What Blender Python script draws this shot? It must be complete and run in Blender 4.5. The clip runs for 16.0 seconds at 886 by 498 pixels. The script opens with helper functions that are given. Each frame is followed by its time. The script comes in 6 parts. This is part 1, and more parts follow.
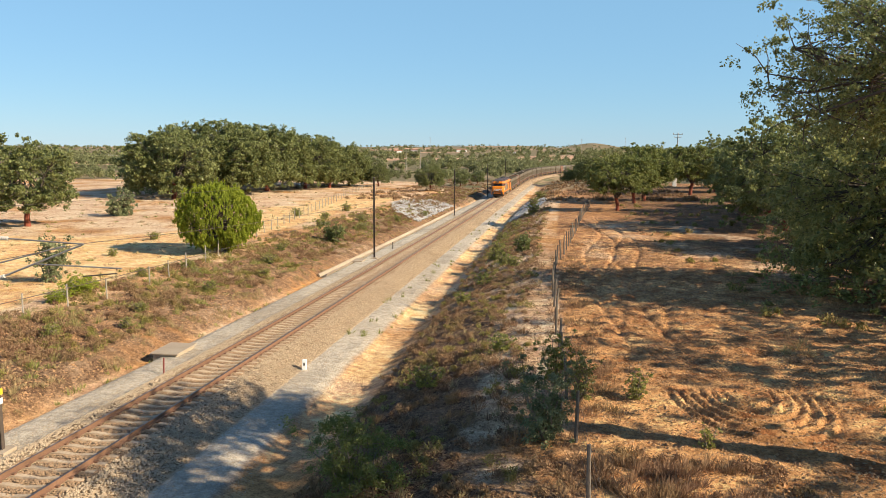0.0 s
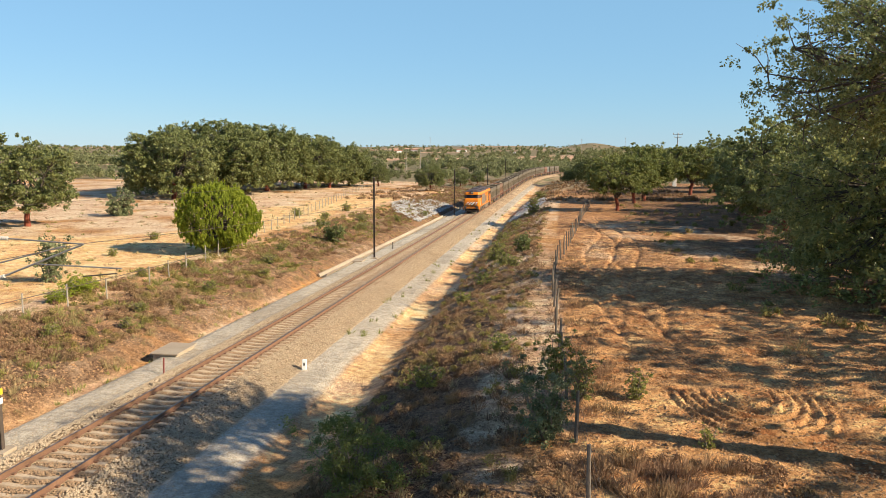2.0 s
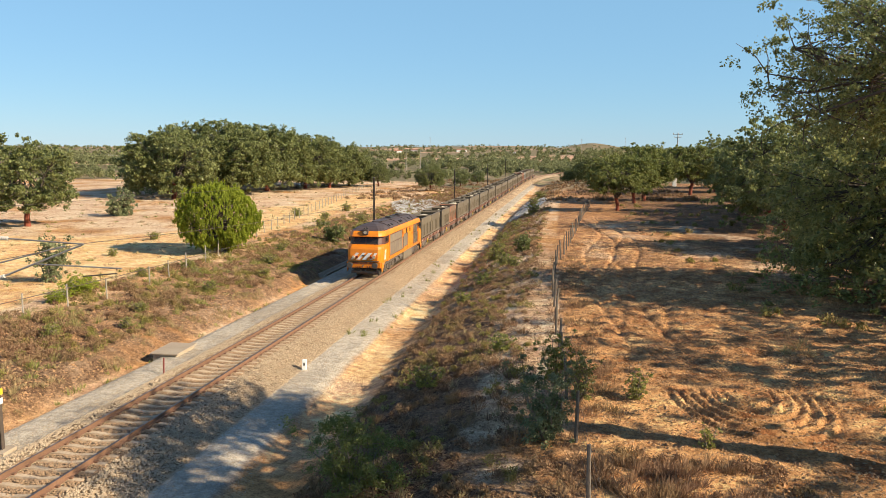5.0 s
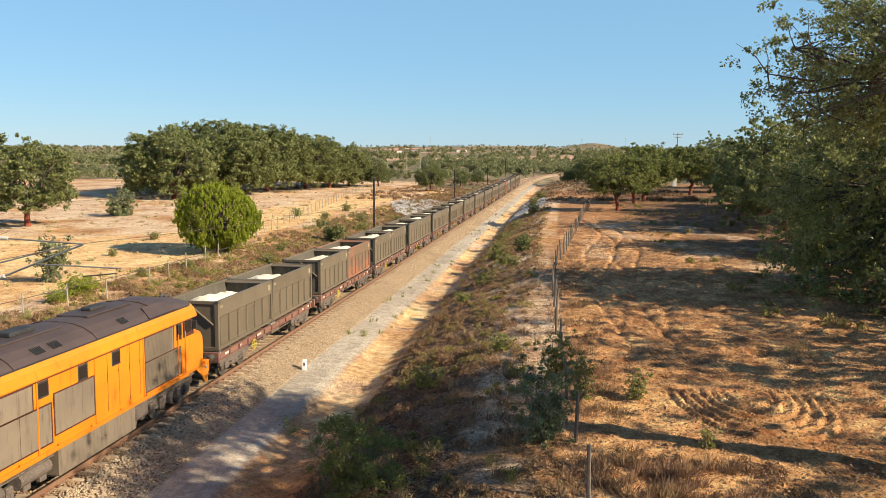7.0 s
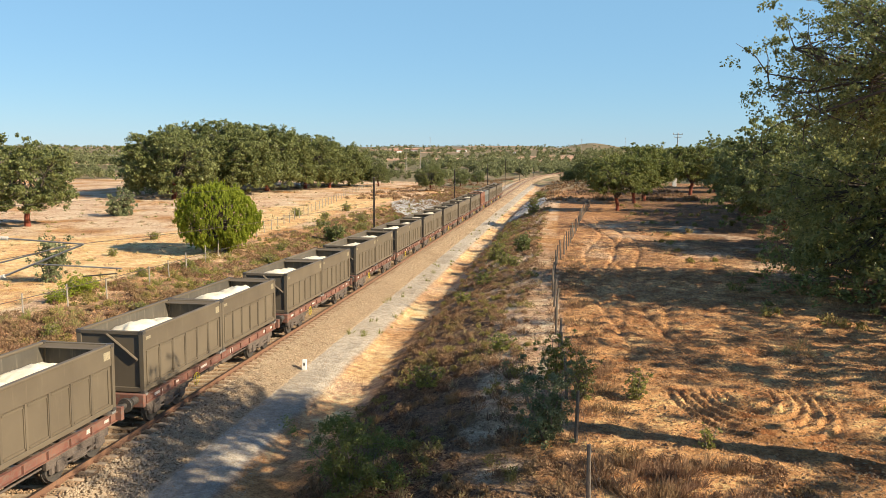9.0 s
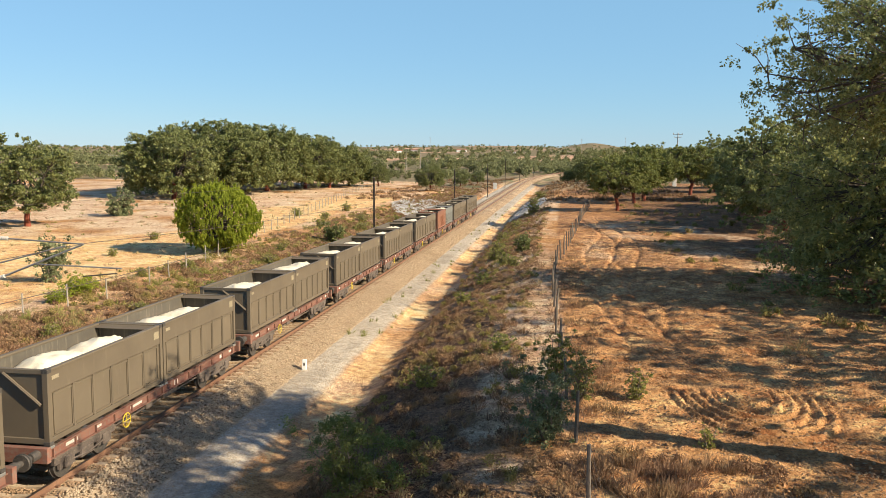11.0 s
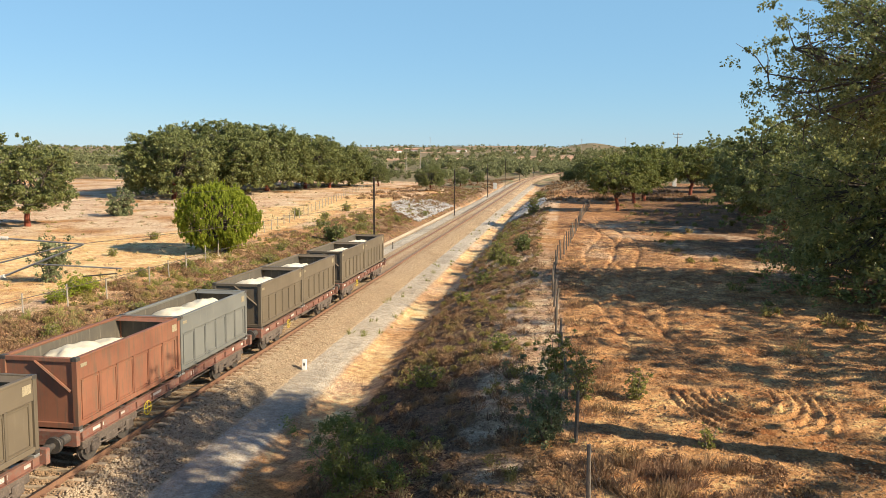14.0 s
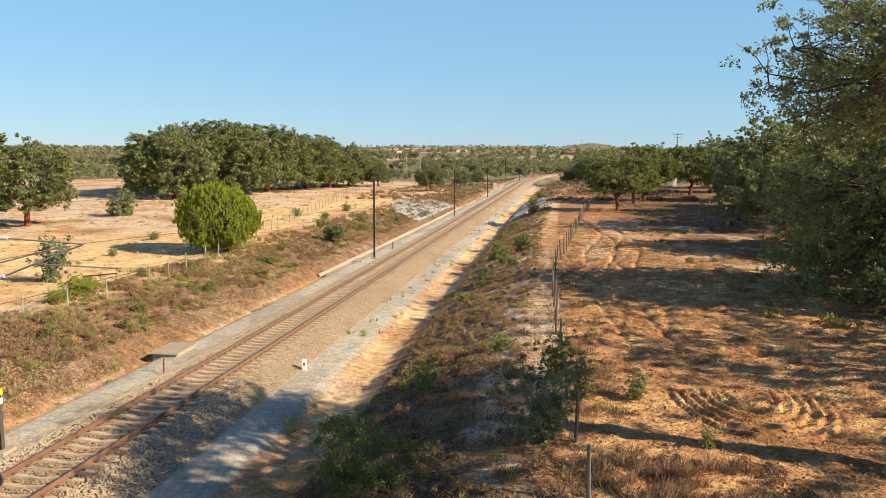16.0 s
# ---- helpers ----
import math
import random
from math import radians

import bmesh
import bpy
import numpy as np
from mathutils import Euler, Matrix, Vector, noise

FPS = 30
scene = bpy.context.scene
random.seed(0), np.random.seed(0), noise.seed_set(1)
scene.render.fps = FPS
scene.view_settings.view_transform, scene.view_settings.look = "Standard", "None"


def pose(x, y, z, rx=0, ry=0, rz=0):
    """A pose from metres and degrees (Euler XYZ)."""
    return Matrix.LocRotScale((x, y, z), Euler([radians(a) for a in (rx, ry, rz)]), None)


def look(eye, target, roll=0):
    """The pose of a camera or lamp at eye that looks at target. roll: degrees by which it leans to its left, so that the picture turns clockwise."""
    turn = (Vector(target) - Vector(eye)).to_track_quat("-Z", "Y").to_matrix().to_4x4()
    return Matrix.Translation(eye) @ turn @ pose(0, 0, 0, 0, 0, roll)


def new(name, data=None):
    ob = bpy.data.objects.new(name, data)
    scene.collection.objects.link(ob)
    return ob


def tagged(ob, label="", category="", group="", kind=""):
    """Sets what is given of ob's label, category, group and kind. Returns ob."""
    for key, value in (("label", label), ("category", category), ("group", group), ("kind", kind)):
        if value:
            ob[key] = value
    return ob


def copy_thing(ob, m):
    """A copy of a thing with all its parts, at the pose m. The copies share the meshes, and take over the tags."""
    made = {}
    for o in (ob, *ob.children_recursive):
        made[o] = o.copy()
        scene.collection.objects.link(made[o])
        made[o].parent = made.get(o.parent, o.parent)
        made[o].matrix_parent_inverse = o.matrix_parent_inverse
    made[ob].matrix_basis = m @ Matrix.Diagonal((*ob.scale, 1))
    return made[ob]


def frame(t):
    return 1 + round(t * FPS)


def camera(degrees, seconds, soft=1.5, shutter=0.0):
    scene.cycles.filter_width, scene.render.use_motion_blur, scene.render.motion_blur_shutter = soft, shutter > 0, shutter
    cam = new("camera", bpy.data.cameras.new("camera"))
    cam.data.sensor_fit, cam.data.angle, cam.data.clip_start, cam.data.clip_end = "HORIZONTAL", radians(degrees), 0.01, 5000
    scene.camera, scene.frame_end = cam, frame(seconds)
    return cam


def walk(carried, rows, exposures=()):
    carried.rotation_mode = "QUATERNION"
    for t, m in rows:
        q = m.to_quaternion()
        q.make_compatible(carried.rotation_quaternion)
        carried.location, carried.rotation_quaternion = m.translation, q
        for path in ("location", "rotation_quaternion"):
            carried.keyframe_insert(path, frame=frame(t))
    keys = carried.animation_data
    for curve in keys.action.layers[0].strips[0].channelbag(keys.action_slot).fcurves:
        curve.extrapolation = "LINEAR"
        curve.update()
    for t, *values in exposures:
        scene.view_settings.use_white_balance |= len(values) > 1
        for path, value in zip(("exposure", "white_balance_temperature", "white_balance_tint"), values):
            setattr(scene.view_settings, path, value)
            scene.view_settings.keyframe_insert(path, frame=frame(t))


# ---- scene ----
cam = camera(59.95, 16.0, soft=0.8)
VIEW = look((13.764, 0.0, 8.409), (1.420, 98.376, -4.625), 0.329)
walk(cam, [(0.0, VIEW), (16.0, VIEW)], exposures=[(0.0, 0.82), (16.0, 0.82)])

# ---- light ----
SUN_AZ, SUN_EL = 104.0, 30.0  # degrees from the track's line, and above the horizon
world = bpy.data.worlds.new("world")
scene.world = world
world.use_nodes = True
wn = world.node_tree
sky = wn.nodes.new("ShaderNodeTexSky")
sky.sky_type, sky.sun_disc = "NISHITA", False
sky.sun_elevation, sky.sun_rotation = radians(SUN_EL), radians(SUN_AZ)
sky.air_density, sky.dust_density, sky.ozone_density, sky.altitude = 1.0, 0.0, 6.0, 60
tint = wn.nodes.new("ShaderNodeMix")
tint.data_type, tint.blend_type = "RGBA", "MULTIPLY"
tint.inputs[0].default_value, tint.inputs[7].default_value = 1.0, (1.0, 0.98, 1.0, 1)
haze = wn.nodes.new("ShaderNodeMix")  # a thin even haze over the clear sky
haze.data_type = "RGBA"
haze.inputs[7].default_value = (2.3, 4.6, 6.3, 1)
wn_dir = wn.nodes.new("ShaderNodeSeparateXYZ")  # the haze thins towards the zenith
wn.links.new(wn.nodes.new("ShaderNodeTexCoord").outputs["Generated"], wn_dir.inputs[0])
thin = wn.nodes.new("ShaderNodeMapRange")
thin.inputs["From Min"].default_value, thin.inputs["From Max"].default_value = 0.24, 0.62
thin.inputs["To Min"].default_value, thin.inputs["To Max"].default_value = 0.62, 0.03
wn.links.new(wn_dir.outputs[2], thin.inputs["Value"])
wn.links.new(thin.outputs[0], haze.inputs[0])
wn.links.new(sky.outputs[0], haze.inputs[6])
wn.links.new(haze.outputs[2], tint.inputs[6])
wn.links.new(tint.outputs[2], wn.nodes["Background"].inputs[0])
wn.nodes["Background"].inputs[1].default_value = 0.077
sun = new("sun", bpy.data.lights.new("sun", "SUN"))
sun.data.energy, sun.data.angle, sun.data.color = 5.0, radians(0.55), (1.0, 0.85, 0.63)
sun_dir = Vector((math.sin(radians(SUN_AZ)) * math.cos(radians(SUN_EL)), math.cos(radians(SUN_AZ)) * math.cos(radians(SUN_EL)), math.sin(radians(SUN_EL))))
sun.matrix_basis = look(sun_dir * 60, (0, 0, 0))


# ---- mesh helpers ----
def part(name, bm, material, parent=None, label=""):
    """Links a bmesh as one mesh object, under a thing or a part."""
    me = bpy.data.meshes.new(name)
    bm.normal_update()
    bm.to_mesh(me)
    bm.free()
    me.materials.append(material)
    ob = new(name, me)
    ob.parent = parent
    return tagged(ob, label)


def same(ob, parent, m):
    """The same mesh again, as an object of its own."""
    again = new(ob.name.split(".")[0], ob.data)
    again.parent, again.matrix_basis = parent, m
    return again


def box(bm, x0, x1, y0, y1, z0, z1, bevel=0.0, m=None):
    vs = [bm.verts.new((x, y, z)) for z in (z0, z1) for y in (y0, y1) for x in (x0, x1)]
    fs = [bm.faces.new([vs[i] for i in f]) for f in ((0, 2, 3, 1), (4, 5, 7, 6), (0, 1, 5, 4), (2, 6, 7, 3), (0, 4, 6, 2), (1, 3, 7, 5))]
    if bevel:
        es = list({e for f in fs for e in f.edges})
        out = bmesh.ops.bevel(bm, geom=es, offset=bevel, segments=1, affect="EDGES")
        vs = list({v for f in out["faces"] for v in f.verts} | {v for v in vs if v.is_valid})
    if m is not None:
        bmesh.ops.transform(bm, matrix=m, verts=[v for v in vs if v.is_valid])
    return bm


def boxed(*args, **kw):
    return box(bmesh.new(), *args, **kw)


def tube(bm, points, radii, sides=8, cap=True):
    """A round bar along points."""
    rings = []
    points = [Vector(p) for p in points]
    for i, p in enumerate(points):
        a = (points[min(i + 1, len(points) - 1)] - points[max(i - 1, 0)]).normalized()
        s = a.orthogonal().normalized() if abs(a.z) > 0.95 else a.cross(Vector((0, 0, 1))).normalized()
        t = a.cross(s)
        r = radii[i] if isinstance(radii, (list, tuple)) else radii
        rings.append([bm.verts.new(p + r * (math.cos(k * 6.2832 / sides) * s + math.sin(k * 6.2832 / sides) * t)) for k in range(sides)])
    for a, b in zip(rings, rings[1:]):
        for k in range(sides):
            bm.faces.new((a[k], a[(k + 1) % sides], b[(k + 1) % sides], b[k]))
    if cap:
        bm.faces.new(rings[0][::-1])
        bm.faces.new(rings[-1])
    return bm


def loft(bm, rings, cap=True):
    rows = [[bm.verts.new(p) for p in ring] for ring in rings]
    n = len(rows[0])
    for a, b in zip(rows, rows[1:]):
        for k in range(n):
            bm.faces.new((a[k], a[(k + 1) % n], b[(k + 1) % n], b[k]))
    if cap:
        bm.faces.new(rows[0][::-1])
        bm.faces.new(rows[-1])
    return bm


def slab(bm, pts, depth):
    """A flat polygon given a thickness along depth."""
    d = Vector(depth)
    a = [bm.verts.new(p) for p in pts]
    b = [bm.verts.new(Vector(p) + d) for p in pts]
    n = len(a)
    bm.faces.new(a)
    bm.faces.new(b[::-1])
    for k in range(n):
        bm.faces.new((a[k], b[k], b[(k + 1) % n], a[(k + 1) % n]))
    bmesh.ops.recalc_face_normals(bm, faces=bm.faces)
    return bm


def raw_mesh(name, verts, faces, material, parent=None, smooth_faces=False):
    """A mesh from arrays: verts (n, 3), faces (m, 3 or 4)."""
    me = bpy.data.meshes.new(name)
    verts, faces = np.asarray(verts, np.float32), np.asarray(faces, np.int32)
    k = faces.shape[1]
    me.vertices.add(len(verts))
    me.vertices.foreach_set("co", verts.ravel())
    me.loops.add(faces.size)
    me.loops.foreach_set("vertex_index", faces.ravel())
    me.polygons.add(len(faces))
    me.polygons.foreach_set("loop_start", np.arange(0, faces.size, k, dtype=np.int32))
    me.polygons.foreach_set("use_smooth", np.full(len(faces), smooth_faces))
    me.update(calc_edges=True)
    me.validate()
    me.materials.append(material)
    ob = new(name, me)
    ob.parent = parent
    return ob


# ---- the lie of the land ----
def smooth(a, b, v):
    t = np.clip((v - a) / (b - a), 0, 1)
    return t * t * (3 - 2 * t)


def track_x(y):
    y = np.asarray(y, float)
    return 1.4e-4 * y ** 2 + 4.0e-4 * np.clip(y - 235, 0, None) ** 2


def track_z(y):
    """The rails: falling past the camera, rising to a crest, then level round the far curve."""
    y = np.asarray(y, float)
    z = -0.03277 * y + 1.023e-4 * y * y
    k = np.clip(y - 235, 0, None)
    z = np.where(y < 0, -0.03277 * y / (1 + np.clip(-y, 0, None) / 60), z)
    far = -0.03277 * 235 + 1.023e-4 * 235 ** 2 + 0.0153 * k - 2.0e-4 * np.minimum(k, 60) ** 2 - 0.024 * np.clip(k - 60, 0, None)
    return np.where(y > 235, far, z)


def waves(x, y, size, seed):
    """Soft uneven ground: a few crossed waves, from -1 to 1."""
    r = np.random.RandomState(seed)
    out = 0
    for i in range(6):
        a, p = r.uniform(0, 6.28, 2)
        k = 6.28 / size * r.uniform(0.6, 1.7)
        out = out + np.sin(k * (np.cos(a) * x + np.sin(a) * y) + p + 1.3 * np.sin(k * 0.6 * (np.sin(a) * x - np.cos(a) * y) + 2 * p))
    return out / 6


def height(x, y):
    """The ground: track bed, ditches, banks and fields, and the far valley and hills."""
    x, y = np.asarray(x, float), np.asarray(y, float)
    zt, u = track_z(np.clip(y, -60, 420)), x - track_x(np.clip(y, -60, 420))
    bed = np.interp(u, [-6.0, -5.0, -4.5, -4.1, -2.5, -1.75, 1.75, 3.05, 4.5, 5.3, 6.6, 7.4],
                    [-0.35, -0.85, -0.85, -0.55, -0.5, -0.2, -0.2, -0.62, -0.68, -0.95, -1.0, -0.6]) + zt
    # fields at their own level, so the cutting deepens as the track falls
    left = 0.1 - 0.010 * np.clip(y, -60, 300) + 0.012 * np.clip(-u - 12, 0, 60) + 0.25 * waves(x, y, 38, 3)
    right = 0.75 - 0.0115 * np.clip(y, -60, 300) + 0.010 * np.clip(u - 14, 0, 80) + 0.12 * waves(x, y, 30, 5)
    bank_l = np.clip((-5.2 - u) / (7.0 + 0.02 * np.clip(y, 0, 300)), 0, 1)
    bank_l = bank_l * (1.2 - 0.2 * bank_l)
    bank_r = np.clip((u - 6.4) / 6.6, 0, 1)
    bank_r = bank_r * (1.35 - 0.35 * bank_r)
    rough = 0.10 * waves(x, y, 5.0, 7) + 0.06 * waves(x, y, 1.9, 8)
    z = bed
    z = np.where(u < -5.2, bed * (1 - bank_l) + left * bank_l, z)
    z = np.where(u < -6.0, (zt - 0.35) * (1 - bank_l) + left * bank_l, z)
    z = np.where(u > 6.4, (zt - 1.0) * (1 - bank_r) + right * bank_r, z)
    z = z + rough * (smooth(-5.4, -7, u) + smooth(6.6, 8, u)) * np.where(u < 12, 1, 0.55)
    # curved cultivator furrows, wheel ruts and clods in the field beside the fence
    r = np.hypot(x - 20.6, (y - 25.2) * 0.56) + 0.06 * waves(x, y, 1.1, 23)
    ring_zone = smooth(0.25, 0.6, r) * smooth(2.75, 2.35, r) * smooth(26.3, 25.0, y)
    saw = (r / 0.345) % 1
    z = z + 0.15 * (np.minimum(saw * 1.35, (1 - saw) * 3.9) - 0.4) * ring_zone
    broken = smooth(7.5, 9, u) * smooth(95, 60, y) * (1 - 0.8 * ring_zone)
    z = z + (0.055 * waves(x, y, 1.3, 24) + 0.035 * waves(x, y, 0.55, 25)) * broken
    rut = (x - 17.2 - 1.3 * np.sin(y / 9.0) - 0.03 * y)
    z = z - 0.10 * (np.exp(-(rut / 0.17) ** 2) + np.exp(-((rut - 1.9) / 0.17) ** 2)) * smooth(26, 34, y) * smooth(120, 90, y)
    rut = (x - 15.5 - 0.9 * np.sin(y / 6.0 + 1) - 0.045 * y)
    z = z - 0.09 * (np.exp(-(rut / 0.2) ** 2) + np.exp(-((rut - 2.1) / 0.2) ** 2)) * smooth(30, 36, y) * smooth(110, 90, y)
    # shallow plough ridges across the field
    warp = y + 0.16 * x + 1.5 * waves(x, y, 9, 21)
    ridge = np.abs((warp / 1.7) % 1 - 0.5) * 2
    z = z + 0.16 * (ridge ** 1.6 - 0.4) * smooth(-0.35, 0.35, waves(x, y, 7, 22)) * smooth(15.2, 16.5, u) * smooth(26.5, 29, y) * smooth(125, 80, y)
    # valley and far hills
    d = np.hypot(x - 14, y)
    far = -7 + 10.5 * smooth(500, 2600, d) + 3.5 * waves(x, y, 420, 11) * smooth(250, 700, d)
    far = far + 27 * np.exp(-((x - 245) / 120) ** 2 - ((y - 3490) / 350) ** 2) + 13 * np.exp(-((x + 150) / 330) ** 2 - ((y - 3000) / 500) ** 2) + 8 * np.exp(-((x + 620) / 240) ** 2 - ((y - 3300) / 500) ** 2)
    w = smooth(230, 420, d)
    w = w * (1 - smooth(14, 4, np.abs(u)) * (y < 420))
    return z * (1 - w) + far * w


# ---- materials ----
def node_mat(name):
    m = bpy.data.materials.new(name)
    m.use_nodes = True
    return m, m.node_tree.nodes, m.node_tree.links, m.node_tree.nodes["Principled BSDF"]


def noise_node(nodes, links, scale, detail=4.0, rough=0.6, vec=None):
    n = nodes.new("ShaderNodeTexNoise")
    n.inputs["Scale"].default_value, n.inputs["Detail"].default_value, n.inputs["Roughness"].default_value = scale, detail, rough
    if vec is not None:
        links.new(vec, n.inputs["Vector"])
    return n.outputs["Fac"]


def ramp(nodes, links, fac, stops):
    r = nodes.new("ShaderNodeValToRGB")
    while len(r.color_ramp.elements) < len(stops):
        r.color_ramp.elements.new(0.5)
    for e, (p, c) in zip(r.color_ramp.elements, stops):
        e.position = p
        e.color = (*c, 1) if len(c) == 3 else c
    links.new(fac, r.inputs[0])
    return r.outputs[0]


def mix(nodes, links, fac, a, b, mode="MIX"):
    m = nodes.new("ShaderNodeMix")
    m.data_type, m.blend_type = "RGBA", mode
    for value, sock in ((fac, m.inputs[0]), (a, m.inputs[6]), (b, m.inputs[7])):
        if isinstance(value, (int, float)):
            sock.default_value = value
        elif isinstance(value, tuple):
            sock.default_value = (*value, 1)
        else:
            links.new(value, sock)
    return m.outputs[2]


def maths(nodes, links, op, a, b=0.0, clamp=False):
    m = nodes.new("ShaderNodeMath")
    m.operation, m.use_clamp = op, clamp
    for value, sock in ((a, m.inputs[0]), (b, m.inputs[1])):
        if isinstance(value, (int, float)):
            sock.default_value = value
        else:
            links.new(value, sock)
    return m.outputs[0]


def bump(nodes, links, bsdf, fac, strength, distance):
    b = nodes.new("ShaderNodeBump")
    b.inputs["Strength"].default_value, b.inputs["Distance"].default_value = strength, distance
    links.new(fac, b.inputs["Height"])
    links.new(b.outputs[0], bsdf.inputs["Normal"])


def worn(name, a, b, c, big=1.5, fine=18.0, rough=0.6, metal=0.0, relief=0.004, streak=False, wear=0.5):
    """Two tones a, b in large patches and c in fine worn spots; streak: the wear runs down the sides."""
    m, nodes, links, bsdf = node_mat(name)
    geo = nodes.new("ShaderNodeTexCoord").outputs["Object"]
    vec = geo
    if streak:
        mp = nodes.new("ShaderNodeMapping")
        mp.inputs["Scale"].default_value = (1, 1, 0.12)
        links.new(geo, mp.inputs["Vector"])
        vec = mp.outputs[0]
    f1 = noise_node(nodes, links, big, 5, 0.6, geo)
    f2 = noise_node(nodes, links, fine, 6, 0.7, vec)
    base = mix(nodes, links, ramp(nodes, links, f1, [(0.35, (0, 0, 0)), (0.65, (1, 1, 1))]), a, b)
    spots = ramp(nodes, links, f2, [(wear, (0, 0, 0)), (wear + 0.16, (1, 1, 1))])
    col = mix(nodes, links, maths(nodes, links, "MULTIPLY", spots, 0.75), base, c)
    rnd = nodes.new("ShaderNodeObjectInfo").outputs["Random"]
    hs = nodes.new("ShaderNodeHueSaturation")
    links.new(maths(nodes, links, "ADD", maths(nodes, links, "MULTIPLY", rnd, 0.22), 0.89), hs.inputs["Value"])
    links.new(col, hs.inputs["Color"])
    links.new(hs.outputs[0], bsdf.inputs["Base Color"])
    bsdf.inputs["Roughness"].default_value, bsdf.inputs["Metallic"].default_value = rough, metal
    bump(nodes, links, bsdf, f2, 0.5, relief)
    return m


def leafy(name, dark, light, back, rough=0.55, trans=0.25):
    """Foliage: each leaf its own tone, with some light through it."""
    m, nodes, links, bsdf = node_mat(name)
    rnd = nodes.new("ShaderNodeNewGeometry").outputs["Random Per Island"]
    pos = nodes.new("ShaderNodeNewGeometry").outputs["Position"]
    big = noise_node(nodes, links, 0.7, 3, 0.6, pos)
    col = mix(nodes, links, rnd, dark, light)
    col = mix(nodes, links, ramp(nodes, links, big, [(0.4, (0, 0, 0)), (0.7, (1, 1, 1))]), col, back)
    links.new(col, bsdf.inputs["Base Color"])
    bsdf.inputs["Roughness"].default_value = rough
    bsdf.inputs["Specular IOR Level"].default_value = 0.25
    tr = nodes.new("ShaderNodeBsdfTranslucent")
    links.new(col, tr.inputs["Color"])
    mx = nodes.new("ShaderNodeMixShader")
    mx.inputs[0].default_value = trans
    links.new(bsdf.outputs[0], mx.inputs[1])
    links.new(tr.outputs[0], mx.inputs[2])
    links.new(mx.outputs[0], nodes["Material Output"].inputs["Surface"])
    return m


LOCO_ORANGE = worn("loco_orange", (0.69, 0.215, 0.008), (0.61, 0.175, 0.008), (0.38, 0.09, 0.012), 0.8, 6.0, 0.5, 0, 0.001, True, 0.57)
LOCO_DARK = worn("loco_dark", (0.055, 0.038, 0.034), (0.075, 0.052, 0.045), (0.12, 0.09, 0.08), 0.9, 9.0, 0.6, 0, 0.002, False, 0.6)
LOCO_BROWN = worn("loco_brown", (0.075, 0.026, 0.018), (0.095, 0.034, 0.022), (0.06, 0.025, 0.02), 1.2, 12.0, 0.5)
LOCO_GREY = worn("loco_grey", (0.165, 0.13, 0.095), (0.21, 0.165, 0.115), (0.10, 0.072, 0.05), 0.9, 7.0, 0.65, 0, 0.002, True, 0.52)
UNDER = worn("underframe", (0.080, 0.062, 0.050), (0.125, 0.098, 0.078), (0.20, 0.155, 0.12), 2.0, 14.0, 0.8, 0, 0.004)
STEEL_DARK = worn("dark_steel", (0.06, 0.055, 0.05), (0.09, 0.08, 0.07), (0.16, 0.13, 0.10), 3.0, 20.0, 0.6, 0.3)
WHITE_PAINT = worn("white_paint", (0.78, 0.77, 0.73), (0.72, 0.70, 0.66), (0.5, 0.46, 0.4), 2.0, 16.0, 0.5, 0, 0.001, False, 0.62)
BLACK = worn("black_rubber", (0.02, 0.02, 0.02), (0.03, 0.03, 0.03), (0.05, 0.05, 0.05), 3.0, 20.0, 0.7)
YELLOW = worn("yellow_paint", (0.65, 0.50, 0.03), (0.6, 0.45, 0.03), (0.4, 0.3, 0.05), 3.0, 20.0, 0.5)
RED_LENS = worn("red_lens", (0.12, 0.014, 0.012), (0.10, 0.014, 0.012), (0.2, 0.02, 0.02), 3.0, 20.0, 0.15)
CLEAR_LENS = worn("clear_lens", (0.45, 0.40, 0.30), (0.40, 0.36, 0.28), (0.3, 0.25, 0.2), 3.0, 20.0, 0.12)
CONT_OLIVE = worn("container_olive", (0.122, 0.096, 0.064), (0.146, 0.116, 0.077), (0.185, 0.148, 0.10), 0.7, 6.0, 0.62, 0, 0.002, True, 0.58)
CONT_ORANGE = worn("container_rust_orange", (0.21, 0.082, 0.046), (0.27, 0.115, 0.064), (0.13, 0.095, 0.062), 0.7, 6.0, 0.65, 0, 0.003, True, 0.49)
CONT_GREY = worn("container_blue_grey", (0.140, 0.142, 0.128), (0.168, 0.169, 0.150), (0.23, 0.215, 0.175), 0.7, 6.0, 0.6, 0, 0.002, True, 0.60)
CONT_RED = worn("container_worn_brown", (0.125, 0.108, 0.072), (0.30, 0.115, 0.06), (0.19, 0.14, 0.09), 1.1, 6.0, 0.65, 0, 0.003, True, 0.56)
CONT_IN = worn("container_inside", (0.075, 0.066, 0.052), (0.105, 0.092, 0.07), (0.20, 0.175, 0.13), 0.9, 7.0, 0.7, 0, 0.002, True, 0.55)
WAGON_RED = worn("wagon_red_oxide", (0.165, 0.062, 0.043), (0.23, 0.105, 0.07), (0.17, 0.13, 0.10), 1.3, 9.0, 0.8, 0, 0.004, False, 0.46)
SAND_LOAD = worn("pale_clay_sand", (0.76, 0.68, 0.49), (0.82, 0.74, 0.57), (0.62, 0.53, 0.36), 1.6, 9.0, 0.95, 0, 0.03, False, 0.55)
